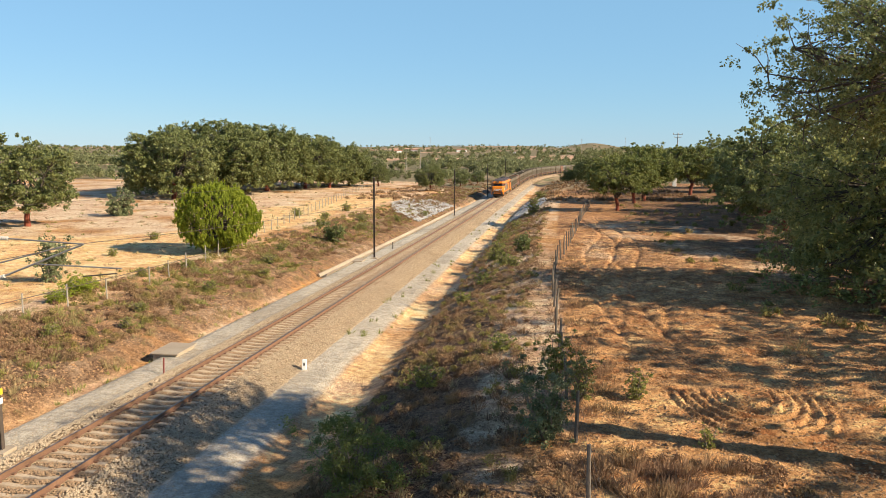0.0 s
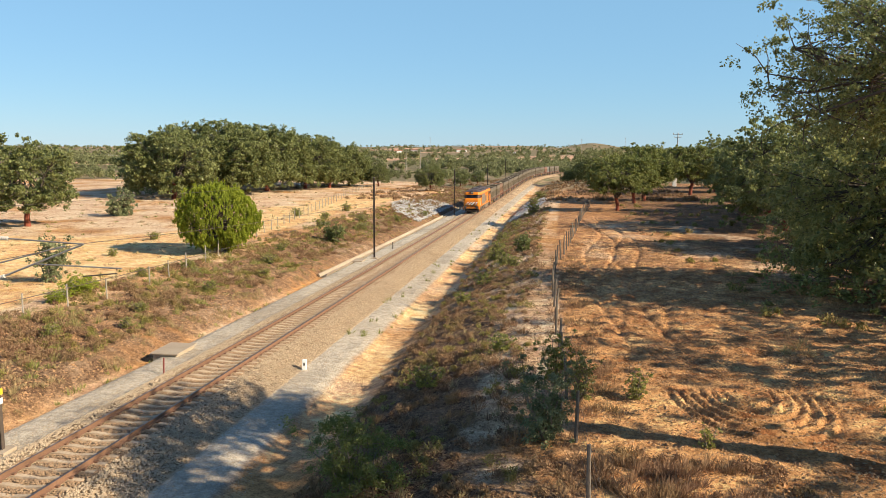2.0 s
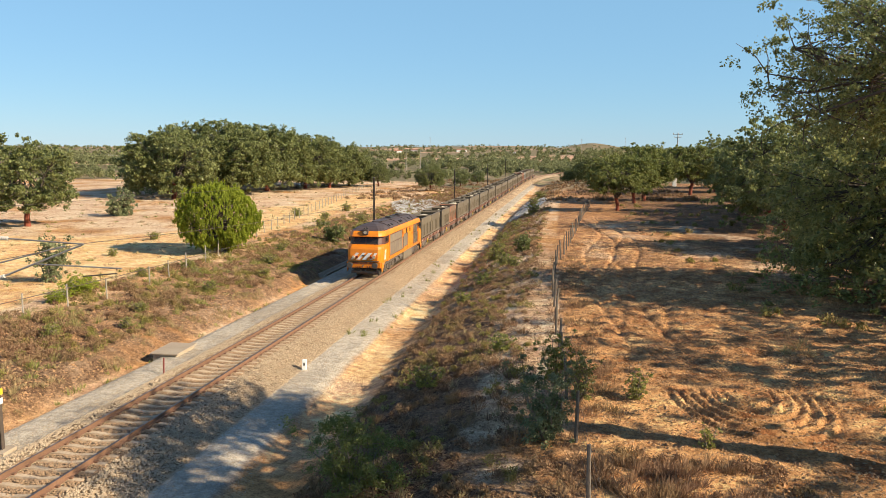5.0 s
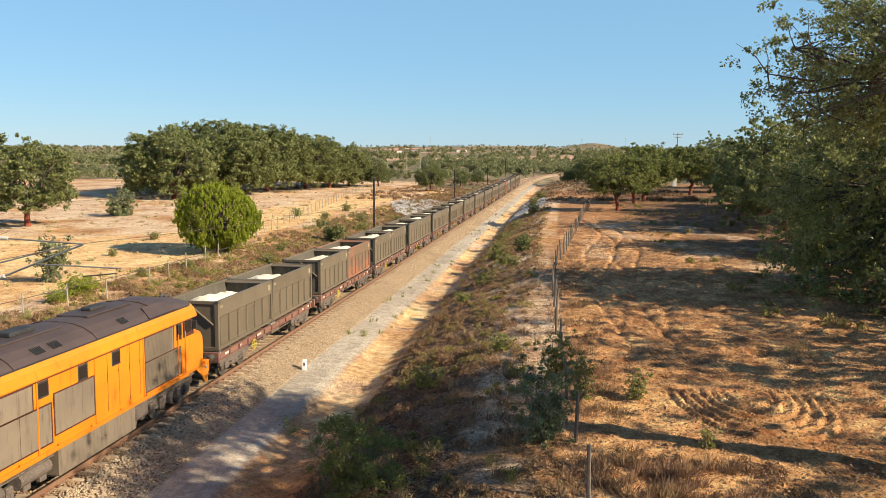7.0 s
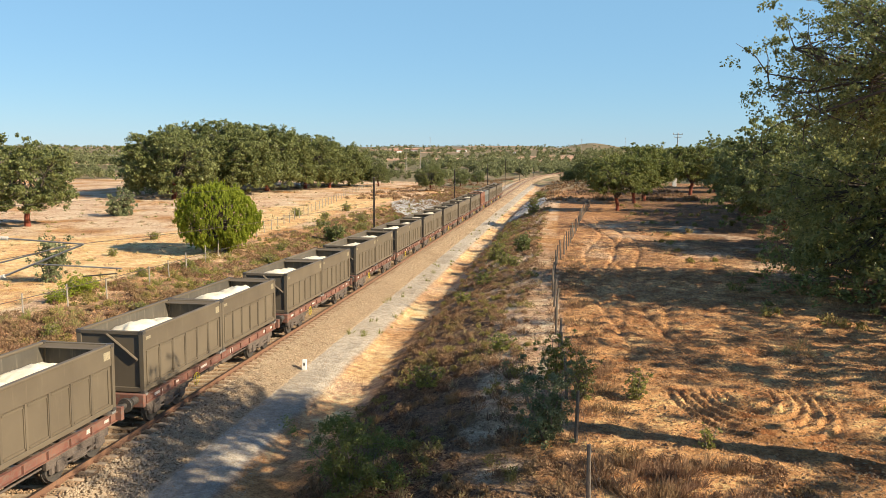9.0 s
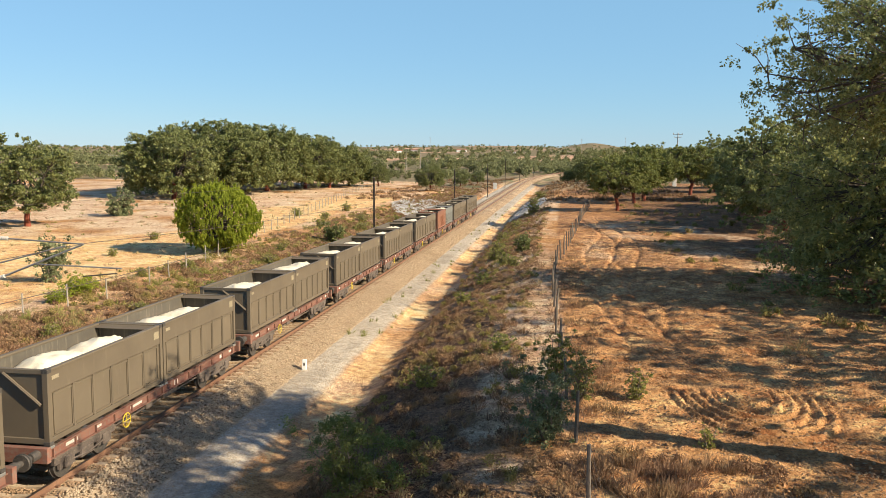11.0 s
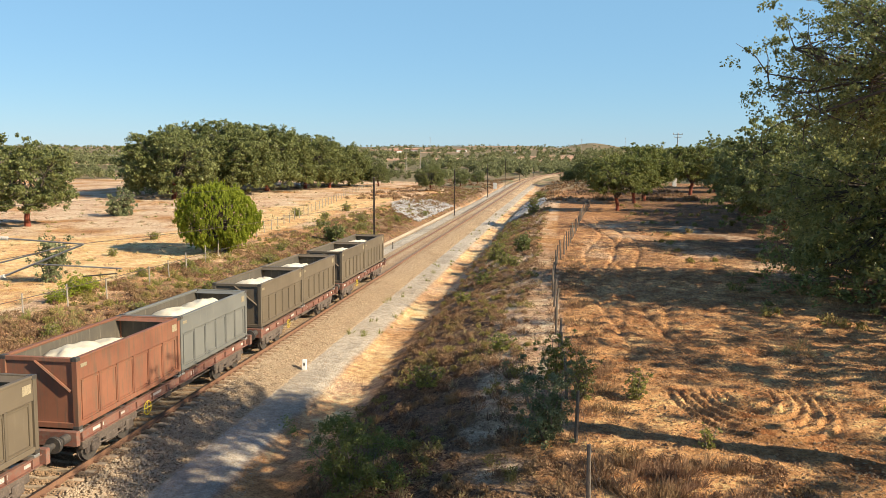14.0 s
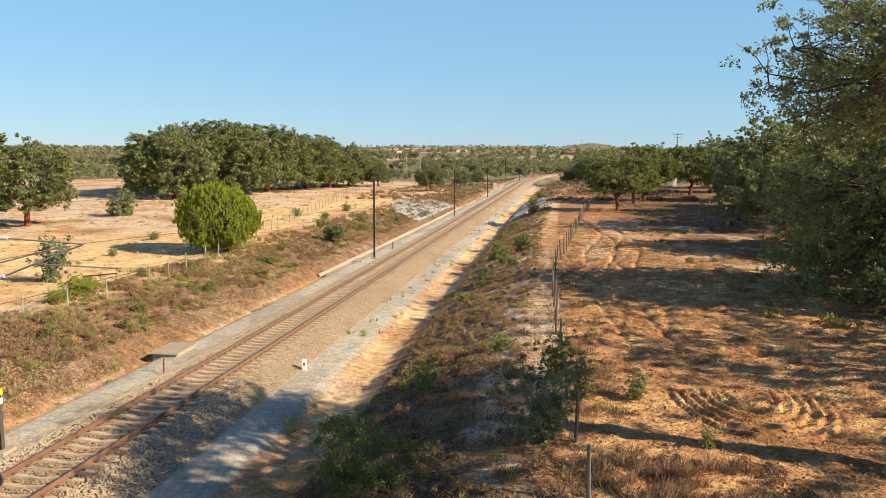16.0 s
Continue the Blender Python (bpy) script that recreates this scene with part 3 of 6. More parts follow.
def build_loco():
    L = LOCO_LEN
    loco = tagged(new("diesel_locomotive"), "orange diesel locomotive with white nose stripes and sooty roof", "locomotive")
    lower = [ring(z, xw, yf, xc, dc, L) for z, xw, yf, xc, dc in ((1.12, 1.38, 0.72, 1.00, 0.62), (1.22, 1.42, 0.66, 1.04, 0.60), (1.75, 1.43, 0.62, 1.08, 0.58), (2.20, 1.43, 0.66, 1.08, 0.58), (2.38, 1.42, 0.76, 1.05, 0.60), (2.47, 1.41, 0.95, 1.02, 0.62), (2.52, 1.41, 1.22, 1.0, 0.6))]
    part("body", loft(bmesh.new(), lower), LOCO_ORANGE, loco, "orange painted steel body sides and nose")
    band = [ring(z, xw, yf, xc, dc, L) for z, xw, yf, xc, dc in ((2.515, 1.395, 1.24, 0.98, 0.6), (3.12, 1.385, 1.42, 0.97, 0.58))]
    part("cab_band", loft(bmesh.new(), band), LOCO_BROWN, loco, "dark brown band round the cab windows")
    mid = [[(x, min(max(y, 3.25), L - 3.25), z) for x, y, z in ring(z, xw, 3.2, 1.2, 0.05, L)] for z, xw in ((2.50, 1.428), (3.16, 1.428))]
    part("engine_casing", loft(bmesh.new(), mid), LOCO_ORANGE, loco)
    visor = [ring(z, xw, yf, xc, dc, L) for z, xw, yf, xc, dc in ((3.125, 1.43, 1.10, 1.02, 0.62), (3.16, 1.44, 1.06, 1.03, 0.62), (3.40, 1.38, 1.16, 1.00, 0.62), (3.56, 1.29, 1.30, 0.96, 0.62))]
    part("visor", loft(bmesh.new(), visor), LOCO_ORANGE, loco, "orange upper band above the windows")
    roof = [ring(z, xw, yf, xc, dc, L) for z, xw, yf, xc, dc in ((3.562, 1.29, 1.30, 0.96, 0.62), (3.72, 1.13, 1.70, 0.84, 0.9), (3.88, 0.86, 2.3, 0.62, 1.2), (3.98, 0.55, 3.0, 0.4, 1.4), (4.02, 0.25, 3.4, 0.2, 1.4))]
    part("roof", loft(bmesh.new(), roof), LOCO_DARK, loco, "sooty dark roof")
    for y0, y1, x, z in ((5.0, 7.6, 0.45, 4.0), (8.2, 10.9, 0.55, 3.98), (12.2, 14.6, 0.5, 4.0)):
        panel = part("roof_panel", boxed(-x, x, y0, y1, z, z + 0.06, bevel=0.015), LOCO_DARK, loco)
    for y0 in (4.2, 7.9, 11.4, 15.0):
        bm = bmesh.new()
        for a, b in zip([(-1.30, 3.57), (-1.14, 3.735), (-0.87, 3.895), (-0.56, 3.995), (0, 4.035)], [(-1.14, 3.735), (-0.87, 3.895), (-0.56, 3.995), (0, 4.035)]):
            for s in (-1, 1):
                tube(bm, [(s * a[0], y0, a[1]), (s * b[0], y0, b[1])], 0.02, 5)
        part("roof_rib", bm, LOCO_DARK, loco)
    part("exhaust", boxed(-0.25, 0.25, 9.2, 10.2, 4.03, 4.16, bevel=0.03), BLACK, loco, "sooty exhaust outlet")
    part("exhaust", boxed(-0.18, 0.18, 12.9, 13.7, 4.05, 4.17, bevel=0.03), BLACK, loco, "sooty exhaust outlet")
    part("roof_hatch", slab(bmesh.new(), [(1.285, 14.3, 3.58), (1.285, 16.2, 3.58), (0.90, 15.9, 3.885), (0.90, 14.5, 3.885)], (0.03, 0, 0.03)), LOCO_DARK, loco)
    # cab ends
    for end in (0, 1):
        f = (lambda y: y) if end == 0 else (lambda y: L - y)
        s = 1 if end == 0 else -1
        for x0, x1 in ((-0.93, -0.07), (0.07, 0.93)):
            bm = slab(bmesh.new(), [(x0, f(1.262), 2.60), (x1, f(1.262), 2.60), (x1, f(1.400), 3.06), (x0, f(1.400), 3.06)], (0, -0.012 * s, 0.003))
            w = part("windscreen", bm, glass, loco, "dark cab windscreen")
            bm = tube(bmesh.new(), [((x0 + x1) / 2 + 0.2, f(1.36), 3.05), ((x0 + x1) / 2 - 0.1, f(1.27), 2.68)], 0.010, 5)
            part("wiper", bm, BLACK, w)
            bm = bmesh.new()
            for a, b in (((x0, 1.24, 2.59), (x1, 1.24, 2.59)), ((x1, 1.24, 2.59), (x1, 1.38, 3.07)), ((x1, 1.38, 3.07), (x0, 1.38, 3.07)), ((x0, 1.38, 3.07), (x0, 1.24, 2.59))):
                tube(bm, [(a[0], f(a[1]), a[2]), (b[0], f(b[1]), b[2])], 0.022, 5)
            part("frame", bm, BLACK, w)
        for sx in (-1, 1):
            part("side_window", boxed(min(sx * 1.382, sx * 1.40), max(sx * 1.382, sx * 1.40), min(f(2.05), f(2.5)), max(f(2.05), f(2.5)), 2.66, 3.06), glass, loco, "cab side window")
            part("door_window", boxed(min(sx * 1.382, sx * 1.40), max(sx * 1.382, sx * 1.40), min(f(2.72), f(3.05)), max(f(2.72), f(3.05)), 2.66, 3.06), glass, loco)
            bm = bmesh.new()
            for dy in (2.62, 3.16):
                tube(bm, [(sx * 1.45, f(dy), 1.25), (sx * 1.45, f(dy), 2.75)], 0.016, 6)
            part("handrail", bm, LOCO_ORANGE, loco)
            part("door", boxed(min(sx * 1.425, sx * 1.437), max(sx * 1.425, sx * 1.437), min(f(2.66), f(3.12)), max(f(2.66), f(3.12)), 1.25, 2.52, bevel=0.004), LOCO_ORANGE, loco, "orange cab door")
            part("mirror", boxed(min(sx * 1.42, sx * 1.56), max(sx * 1.42, sx * 1.56), min(f(1.95), f(2.0)), max(f(1.95), f(2.0)), 2.72, 3.02, bevel=0.01), BLACK, loco)
            # corner skirt beside the buffer beam, open over the bogie
            part("corner_skirt", slab(bmesh.new(), [(sx * 1.40, f(0.72), 1.16), (sx * 1.40, f(1.75), 1.16), (sx * 1.40, f(1.25), 0.78), (sx * 1.40, f(1.0), 0.48), (sx * 1.40, f(0.78), 0.48)], (-sx * 0.06, 0, 0)), LOCO_ORANGE, loco)
            lamp = part("marker_lamp", tube(bmesh.new(), [(sx * 1.40, f(0.95), 1.06), (sx * 1.45, f(0.95), 1.06)], 0.06, 12), CLEAR_LENS, loco)
            # lamps on the nose: one clear, one red
            for lx, r, mat, text in ((0.80, 0.125, CLEAR_LENS, "round headlamp"), (0.55, 0.10, RED_LENS, "red tail lamp")):
                bm = tube(bmesh.new(), [(sx * lx, f(0.70), 1.60), (sx * lx, f(0.52), 1.60)], [r + 0.02, r + 0.02], 18)
                h = part("headlight", bm, LOCO_ORANGE, loco, text)
                part("lens", tube(bmesh.new(), [(sx * lx, f(0.525), 1.60), (sx * lx, f(0.512), 1.60)], [r, r * 0.9], 18), mat, h)
        # slanted white stripes
        for x, w, e in ((-1.07, 0.24, 0.46), (-0.60, 0.25, 0.50), (-0.16, 0.32, 0.50), (0.44, 0.22, 0.40)):
            bm = slab(bmesh.new(), [(x, f(0.640), 1.40), (x + w, f(0.640), 1.40), (x + w + e, f(0.626), 1.93), (x + e, f(0.626), 1.93)], (0, -0.024 * s, 0))
            part("stripe", bm, WHITE_PAINT, loco, "slanted white warning stripe")
        for x in (1.43,) if end == 0 else ():
            for y in (0.0, 0.28):
                for sx in (-1, 1):
                    bm = slab(bmesh.new(), [(sx * 1.437, f(1.34 + y), 1.34), (sx * 1.437, f(1.48 + y), 1.34), (sx * 1.440, f(1.78 + y), 2.10), (sx * 1.440, f(1.64 + y), 2.10)], (sx * 0.006, 0, 0))
                    part("stripe", bm, WHITE_PAINT, loco, "slanted white warning stripe")
        part("number_bar", boxed(-0.16, 0.12, min(f(0.594), f(0.602)), max(f(0.594), f(0.602)), 1.68, 1.75), LOCO_DARK, loco)
        part("nose_step", boxed(-1.20, 1.20, min(f(0.42), f(0.70)), max(f(0.42), f(0.70)), 1.275, 1.30, bevel=0.008), BLACK, loco, "dark footboard across the nose")
        beam = part("buffer_beam", boxed(-1.34, 1.34, min(f(0.50), f(0.80)), max(f(0.50), f(0.80)), 0.78, 1.24, bevel=0.02), LOCO_ORANGE, loco, "orange buffer beam")
        for x in (-0.95, -0.25, 0.45):
            bm = bmesh.new()
            for k in range(6):
                box(bm, x, x + 0.55, min(f(0.485), f(0.502)), max(f(0.485), f(0.502)), 1.08 + k * 0.022, 1.092 + k * 0.022)
            part("grille", bm, RED_PAINT, beam)
        hook = tube(bmesh.new(), [(0, f(0.6), 1.0), (0, f(0.25), 1.0), (0, f(0.15), 0.92), (0, f(0.2), 0.82)], 0.045, 8)
        part("coupling", hook, STEEL_DARK, loco, "steel coupling hook")
        for x in (-0.6, -0.45, -0.3, 0.32, 0.48):
            bm = tube(bmesh.new(), [(x, f(0.5), 0.90), (x + 0.02, f(0.36), 0.84), (x + 0.05, f(0.34), 0.58), (x + 0.1, f(0.44), 0.48)], 0.022, 6)
            part("brake_hose", bm, BLACK, loco)
        part("rail_guard", boxed(-1.1, 1.1, min(f(0.9), f(1.0)), max(f(0.9), f(1.0)), 0.28, 0.5, bevel=0.02), UNDER, loco)
        buffers(loco, f(0.0), -s)
        bm = boxed(-0.22, 0.22, min(f(1.02), f(1.35)), max(f(1.02), f(1.35)), 3.28, 3.68, bevel=0.03)
        hb = part("roof_headlight", bm, LOCO_DARK, loco, "dark boxed headlight above the windscreens")
        part("lens", tube(bmesh.new(), [(0, f(1.03), 3.47), (0, f(1.0), 3.47)], 0.13, 16), CLEAR_LENS, hb)
        bm = bmesh.new()
        for x in (-0.1, 0.1):
            tube(bm, [(x, f(1.45), 3.74), (x, f(1.2), 3.76)], [0.03, 0.07], 10)
        tube(bm, [(0, f(1.5), 3.6), (0, f(1.5), 3.9)], 0.02, 6)
        part("horn", bm, STEEL_DARK, loco)
    # sides
    for sx in (-1, 1):
        def plate(name, y0, y1, z0, z1, mat, out=0.012, label=""):
            return part(name, boxed(min(sx * 1.42, sx * (1.43 + out)), max(sx * 1.42, sx * (1.43 + out)), y0, y1, z0, z1, bevel=0.004), mat, loco, label)
        for y0, y1, z0, z1 in ((3.45, 9.0, 1.42, 2.42), (3.45, 8.3, 2.46, 3.08), (9.15, 10.9, 1.55, 2.62), (13.7, 15.6, 2.32, 3.08)):
            plate("side_panel", y0, y1, z0, z1, LOCO_GREY, 0.012, "weathered bare grey side panel")
        p = plate("radiator_grille", 13.7, 16.1, 1.35, 2.28, LOCO_GREY, 0.010, "weathered vertical radiator slats")
        bm = bmesh.new()
        for k in range(46):
            y = 13.72 + k * 0.051
            box(bm, min(sx * 1.438, sx * 1.452), max(sx * 1.438, sx * 1.452), y, y + 0.022, 1.38, 2.26)
            if y < 15.5:
                box(bm, min(sx * 1.438, sx * 1.452), max(sx * 1.438, sx * 1.452), y, y + 0.022, 2.34, 3.06)
        part("slats", bm, LOCO_GREY, p)
        for y0, y1, z0, z1 in ((3.45, 9.0, 1.42, 2.42), (3.45, 8.3, 2.46, 3.08), (9.15, 10.9, 1.55, 2.62), (13.7, 15.6, 2.32, 3.08), (13.7, 16.1, 1.35, 2.28)):
            bm = bmesh.new()
            for a0, a1, b0, b1 in ((y0 - 0.035, y1 + 0.035, z0 - 0.035, z0), (y0 - 0.035, y1 + 0.035, z1, z1 + 0.035), (y0 - 0.035, y0, z0, z1), (y1, y1 + 0.035, z0, z1)):
                box(bm, *sorted((sx * 1.425, sx * 1.449)), a0, a1, b0, b1)
            part("panel_frame", bm, LOCO_BROWN, loco, "grimy dark panel edge")
        for y in (5.2, 6.9, 7.8):
            plate("panel_joint", y, y + 0.015, 1.44, 2.40, LOCO_BROWN, 0.016)
        part("gutter", boxed(*sorted((sx * 1.425, sx * 1.455)), 2.2, L - 2.2, 3.105, 3.13), LOCO_BROWN, loco, "thin grimy rain strip")
        part("cant_rail", boxed(*sorted((sx * 1.28, sx * 1.32)), 2.0, L - 2.0, 3.545, 3.575), BLACK, loco)
        for y in (4.6, 5.6, 8.9, 9.6, 12.9):
            bm = bmesh.new()
            for k in range(6):
                m = Matrix.Translation((sx * 1.08, y + 0.07 * k, 3.765)) @ Matrix.Rotation(sx * 0.62, 4, "Y")
                box(bm, -0.12, 0.12, -0.012, 0.012, 0.0, 0.022, m=m)
            part("roof_louvre", bm, BLACK, loco)
        for y in np.arange(1.9, 17.4, 0.62):
            if not 8.9 < y < 13.2:
                part("spring_seat", boxed(*sorted((sx * 1.12, sx * 1.27)), float(y), float(y) + 0.26, 0.42, 0.78, bevel=0.03), UNDER, loco)
        part("brake_pipe", tube(bmesh.new(), [(sx * 1.30, 1.9, 0.98), (sx * 1.31, 5.0, 0.95), (sx * 1.30, 9.2, 0.98)], 0.025, 6), UNDER, loco)
        part("cable_box", boxed(*sorted((sx * 1.05, sx * 1.34)), 13.25, 14.0, 0.55, 1.05, bevel=0.03), UNDER, loco)
        for y in (8.55, 10.25, 11.9, 16.0):
            plate("window_frame", y - 0.045, y + 0.405, 2.655, 3.085, BLACK, 0.006)
            w = plate("engine_room_window", y, y + 0.36, 2.70, 3.04, glass, 0.014, "small rounded dark window")
        for y in (11.0, 11.6, 12.2, 12.8, 13.4):
            plate("panel_joint", y, y + 0.018, 1.4, 3.1, LOCO_BROWN, 0.004)
        for y in (3.38, 8.45, 10.95, 13.6, 16.2):
            plate("body_rib", y, y + 0.06, 1.25, 3.14, LOCO_ORANGE, 0.022)
        part("sill", boxed(min(sx * 1.40, sx * 1.47), max(sx * 1.40, sx * 1.47), 2.4, L - 2.4, 1.12, 1.24, bevel=0.01), LOCO_ORANGE, loco)
        for k in range(9):
            y = 3.2 + k * 1.5
            part("sill_bracket", boxed(min(sx * 1.46, sx * 1.475), max(sx * 1.46, sx * 1.475), y, y + 0.12, 1.24, 1.30), LOCO_ORANGE, loco)
    part("underframe", boxed(-1.25, 1.25, 1.0, L - 1.0, 0.92, 1.12, bevel=0.02), UNDER, loco)
    part("fuel_tank", boxed(-1.41, 1.41, 9.3, 13.1, 0.36, 1.11, bevel=0.03), LOCO_GREY, loco, "grimy fuel tank")
    for sx in (-1, 1):
        part("air_tank", tube(bmesh.new(), [(sx * 1.15, 6.2, 0.72), (sx * 1.15, 7.3, 0.72)], 0.22, 14), UNDER, loco)
        part("air_tank", tube(bmesh.new(), [(sx * 1.15, 7.9, 0.75), (sx * 1.15, 9.1, 0.75)], 0.20, 14), UNDER, loco)
    for y in (3.9, L - 3.9):
        bogie(loco, y, 3, 0.50, 3.6, 0.74, 1.08, "three axle bogie, grey with dust")
    return loco


def build_wagon():
    """A flat wagon, 13.9 m over its buffers; its middle is at the origin."""
    wagon = tagged(new("flat_wagon"), "red-brown flat wagon carrying two open containers", "freight wagon", group="wagons of the train")
    for sx in (-1, 1):
        bm = bmesh.new()
        x0, x1 = sorted((sx * 1.02, sx * 1.14))
        box(bm, x0, x1, -6.2, 6.2, 1.045, 1.075)
        box(bm, *sorted((sx * 1.02, sx * 1.06)), -6.2, 6.2, 0.80, 1.045)
        box(bm, x0, x1, -6.2, 6.2, 0.78, 0.80)
        beam = part("sole_bar", bm, WAGON_RED, wagon, "red-brown steel side beam")
        for y, w, h in ((-5.3, 0.55, 0.09), (-3.9, 0.30, 0.07), (-2.0, 0.70, 0.08), (0.9, 0.26, 0.18), (4.7, 0.3, 0.12), (5.6, 0.25, 0.09)):
            part("lettering_bar", boxed(*sorted((sx * 1.06, sx * 1.066)), y, y + w, 0.92 - h / 2, 0.92 + h / 2), PLACARD, beam)
        rib = part("stiffener", boxed(*sorted((sx * 1.06, sx * 1.125)), -5.9, -5.87, 0.80, 1.045), WAGON_RED, beam)
        for k in range(1, 13):
            same(rib, beam, Matrix.Translation((0, k * 0.98, 0)))
    bm = bmesh.new()
    for k in range(15):
        y = -6.1 + k * 0.87
        box(bm, -1.02, 1.02, y - 0.06, y + 0.06, 0.86, 1.03)
    box(bm, -0.22, 0.22, -6.15, 6.15, 0.70, 0.98)
    part("cross_member", bm, UNDER, wagon)
    for s in (-1, 1):
        part("headstock", boxed(-1.26, 1.26, *sorted((s * 6.20, s * 6.36)), 0.78, 1.20, bevel=0.015), WAGON_RED, wagon, "red-brown end beam")
        part("end_deck", boxed(-1.1, 1.1, *sorted((s * 5.7, s * 6.1)), 1.08, 1.10), UNDER, wagon)
        buffers(wagon, s * 6.93, s * 0.9, 1.03)
        part("coupling", tube(bmesh.new(), [(0, s * 6.2, 1.0), (0, s * 6.5, 0.98), (0, s * 6.72, 0.85)], 0.05, 8), STEEL_DARK, wagon)
        for x in (-0.5, 0.5):
            part("brake_hose", tube(bmesh.new(), [(x, s * 6.2, 0.9), (x, s * 6.4, 0.8), (x * 0.9, s * 6.55, 0.5), (x * 0.7, s * 6.7, 0.62)], 0.026, 6), BLACK, wagon)
        bogie(wagon, s * 4.35, 2, 0.46, 1.8, 0.62, 1.0, "two axle bogie with coil springs")
    for y in (-6.0, -0.15, 0.15, 6.0):
        bm = bmesh.new()
        for sx in (-1, 1):
            box(bm, *sorted((sx * 0.95, sx * 1.16)), y - 0.11, y + 0.11, 1.07, 1.15, 0.015)
        part("container_lock", bm, GALV, wagon)
    for sx in (-1, 1):
        bm = bmesh.new()
        pts = [(sx * 1.16, -2.4 + 0.22 * math.cos(k * 6.2832 / 16), 0.66 + 0.22 * math.sin(k * 6.2832 / 16)) for k in range(17)]
        tube(bm, pts, 0.016, 6)
        for k in range(4):
            a = k * 1.5708
            tube(bm, [(sx * 1.16, -2.4, 0.66), (sx * 1.16, -2.4 + 0.22 * math.cos(a), 0.66 + 0.22 * math.sin(a))], 0.012, 5)
        part("hand_wheel", bm, YELLOW, wagon, "yellow brake hand wheel")
    bm = bmesh.new()
    for y in (-1.6, 0.8, 1.7):
        tube(bm, [(-0.6, y, 0.62), (0.6, y, 0.62)], 0.17, 12)
    box(bm, -1.0, 1.0, -0.9, -0.5, 0.5, 0.85, 0.03)
    box(bm, 0.85, 1.02, 0.2, 1.2, 0.55, 0.8, 0.02)
    tube(bm, [(0.9, -3.2, 0.55), (0.9, 3.2, 0.55)], 0.03, 6)
    part("brake_gear", bm, UNDER, wagon)
    return wagon


C_LEN, C_W, C_H = 6.06, 1.14, 2.05


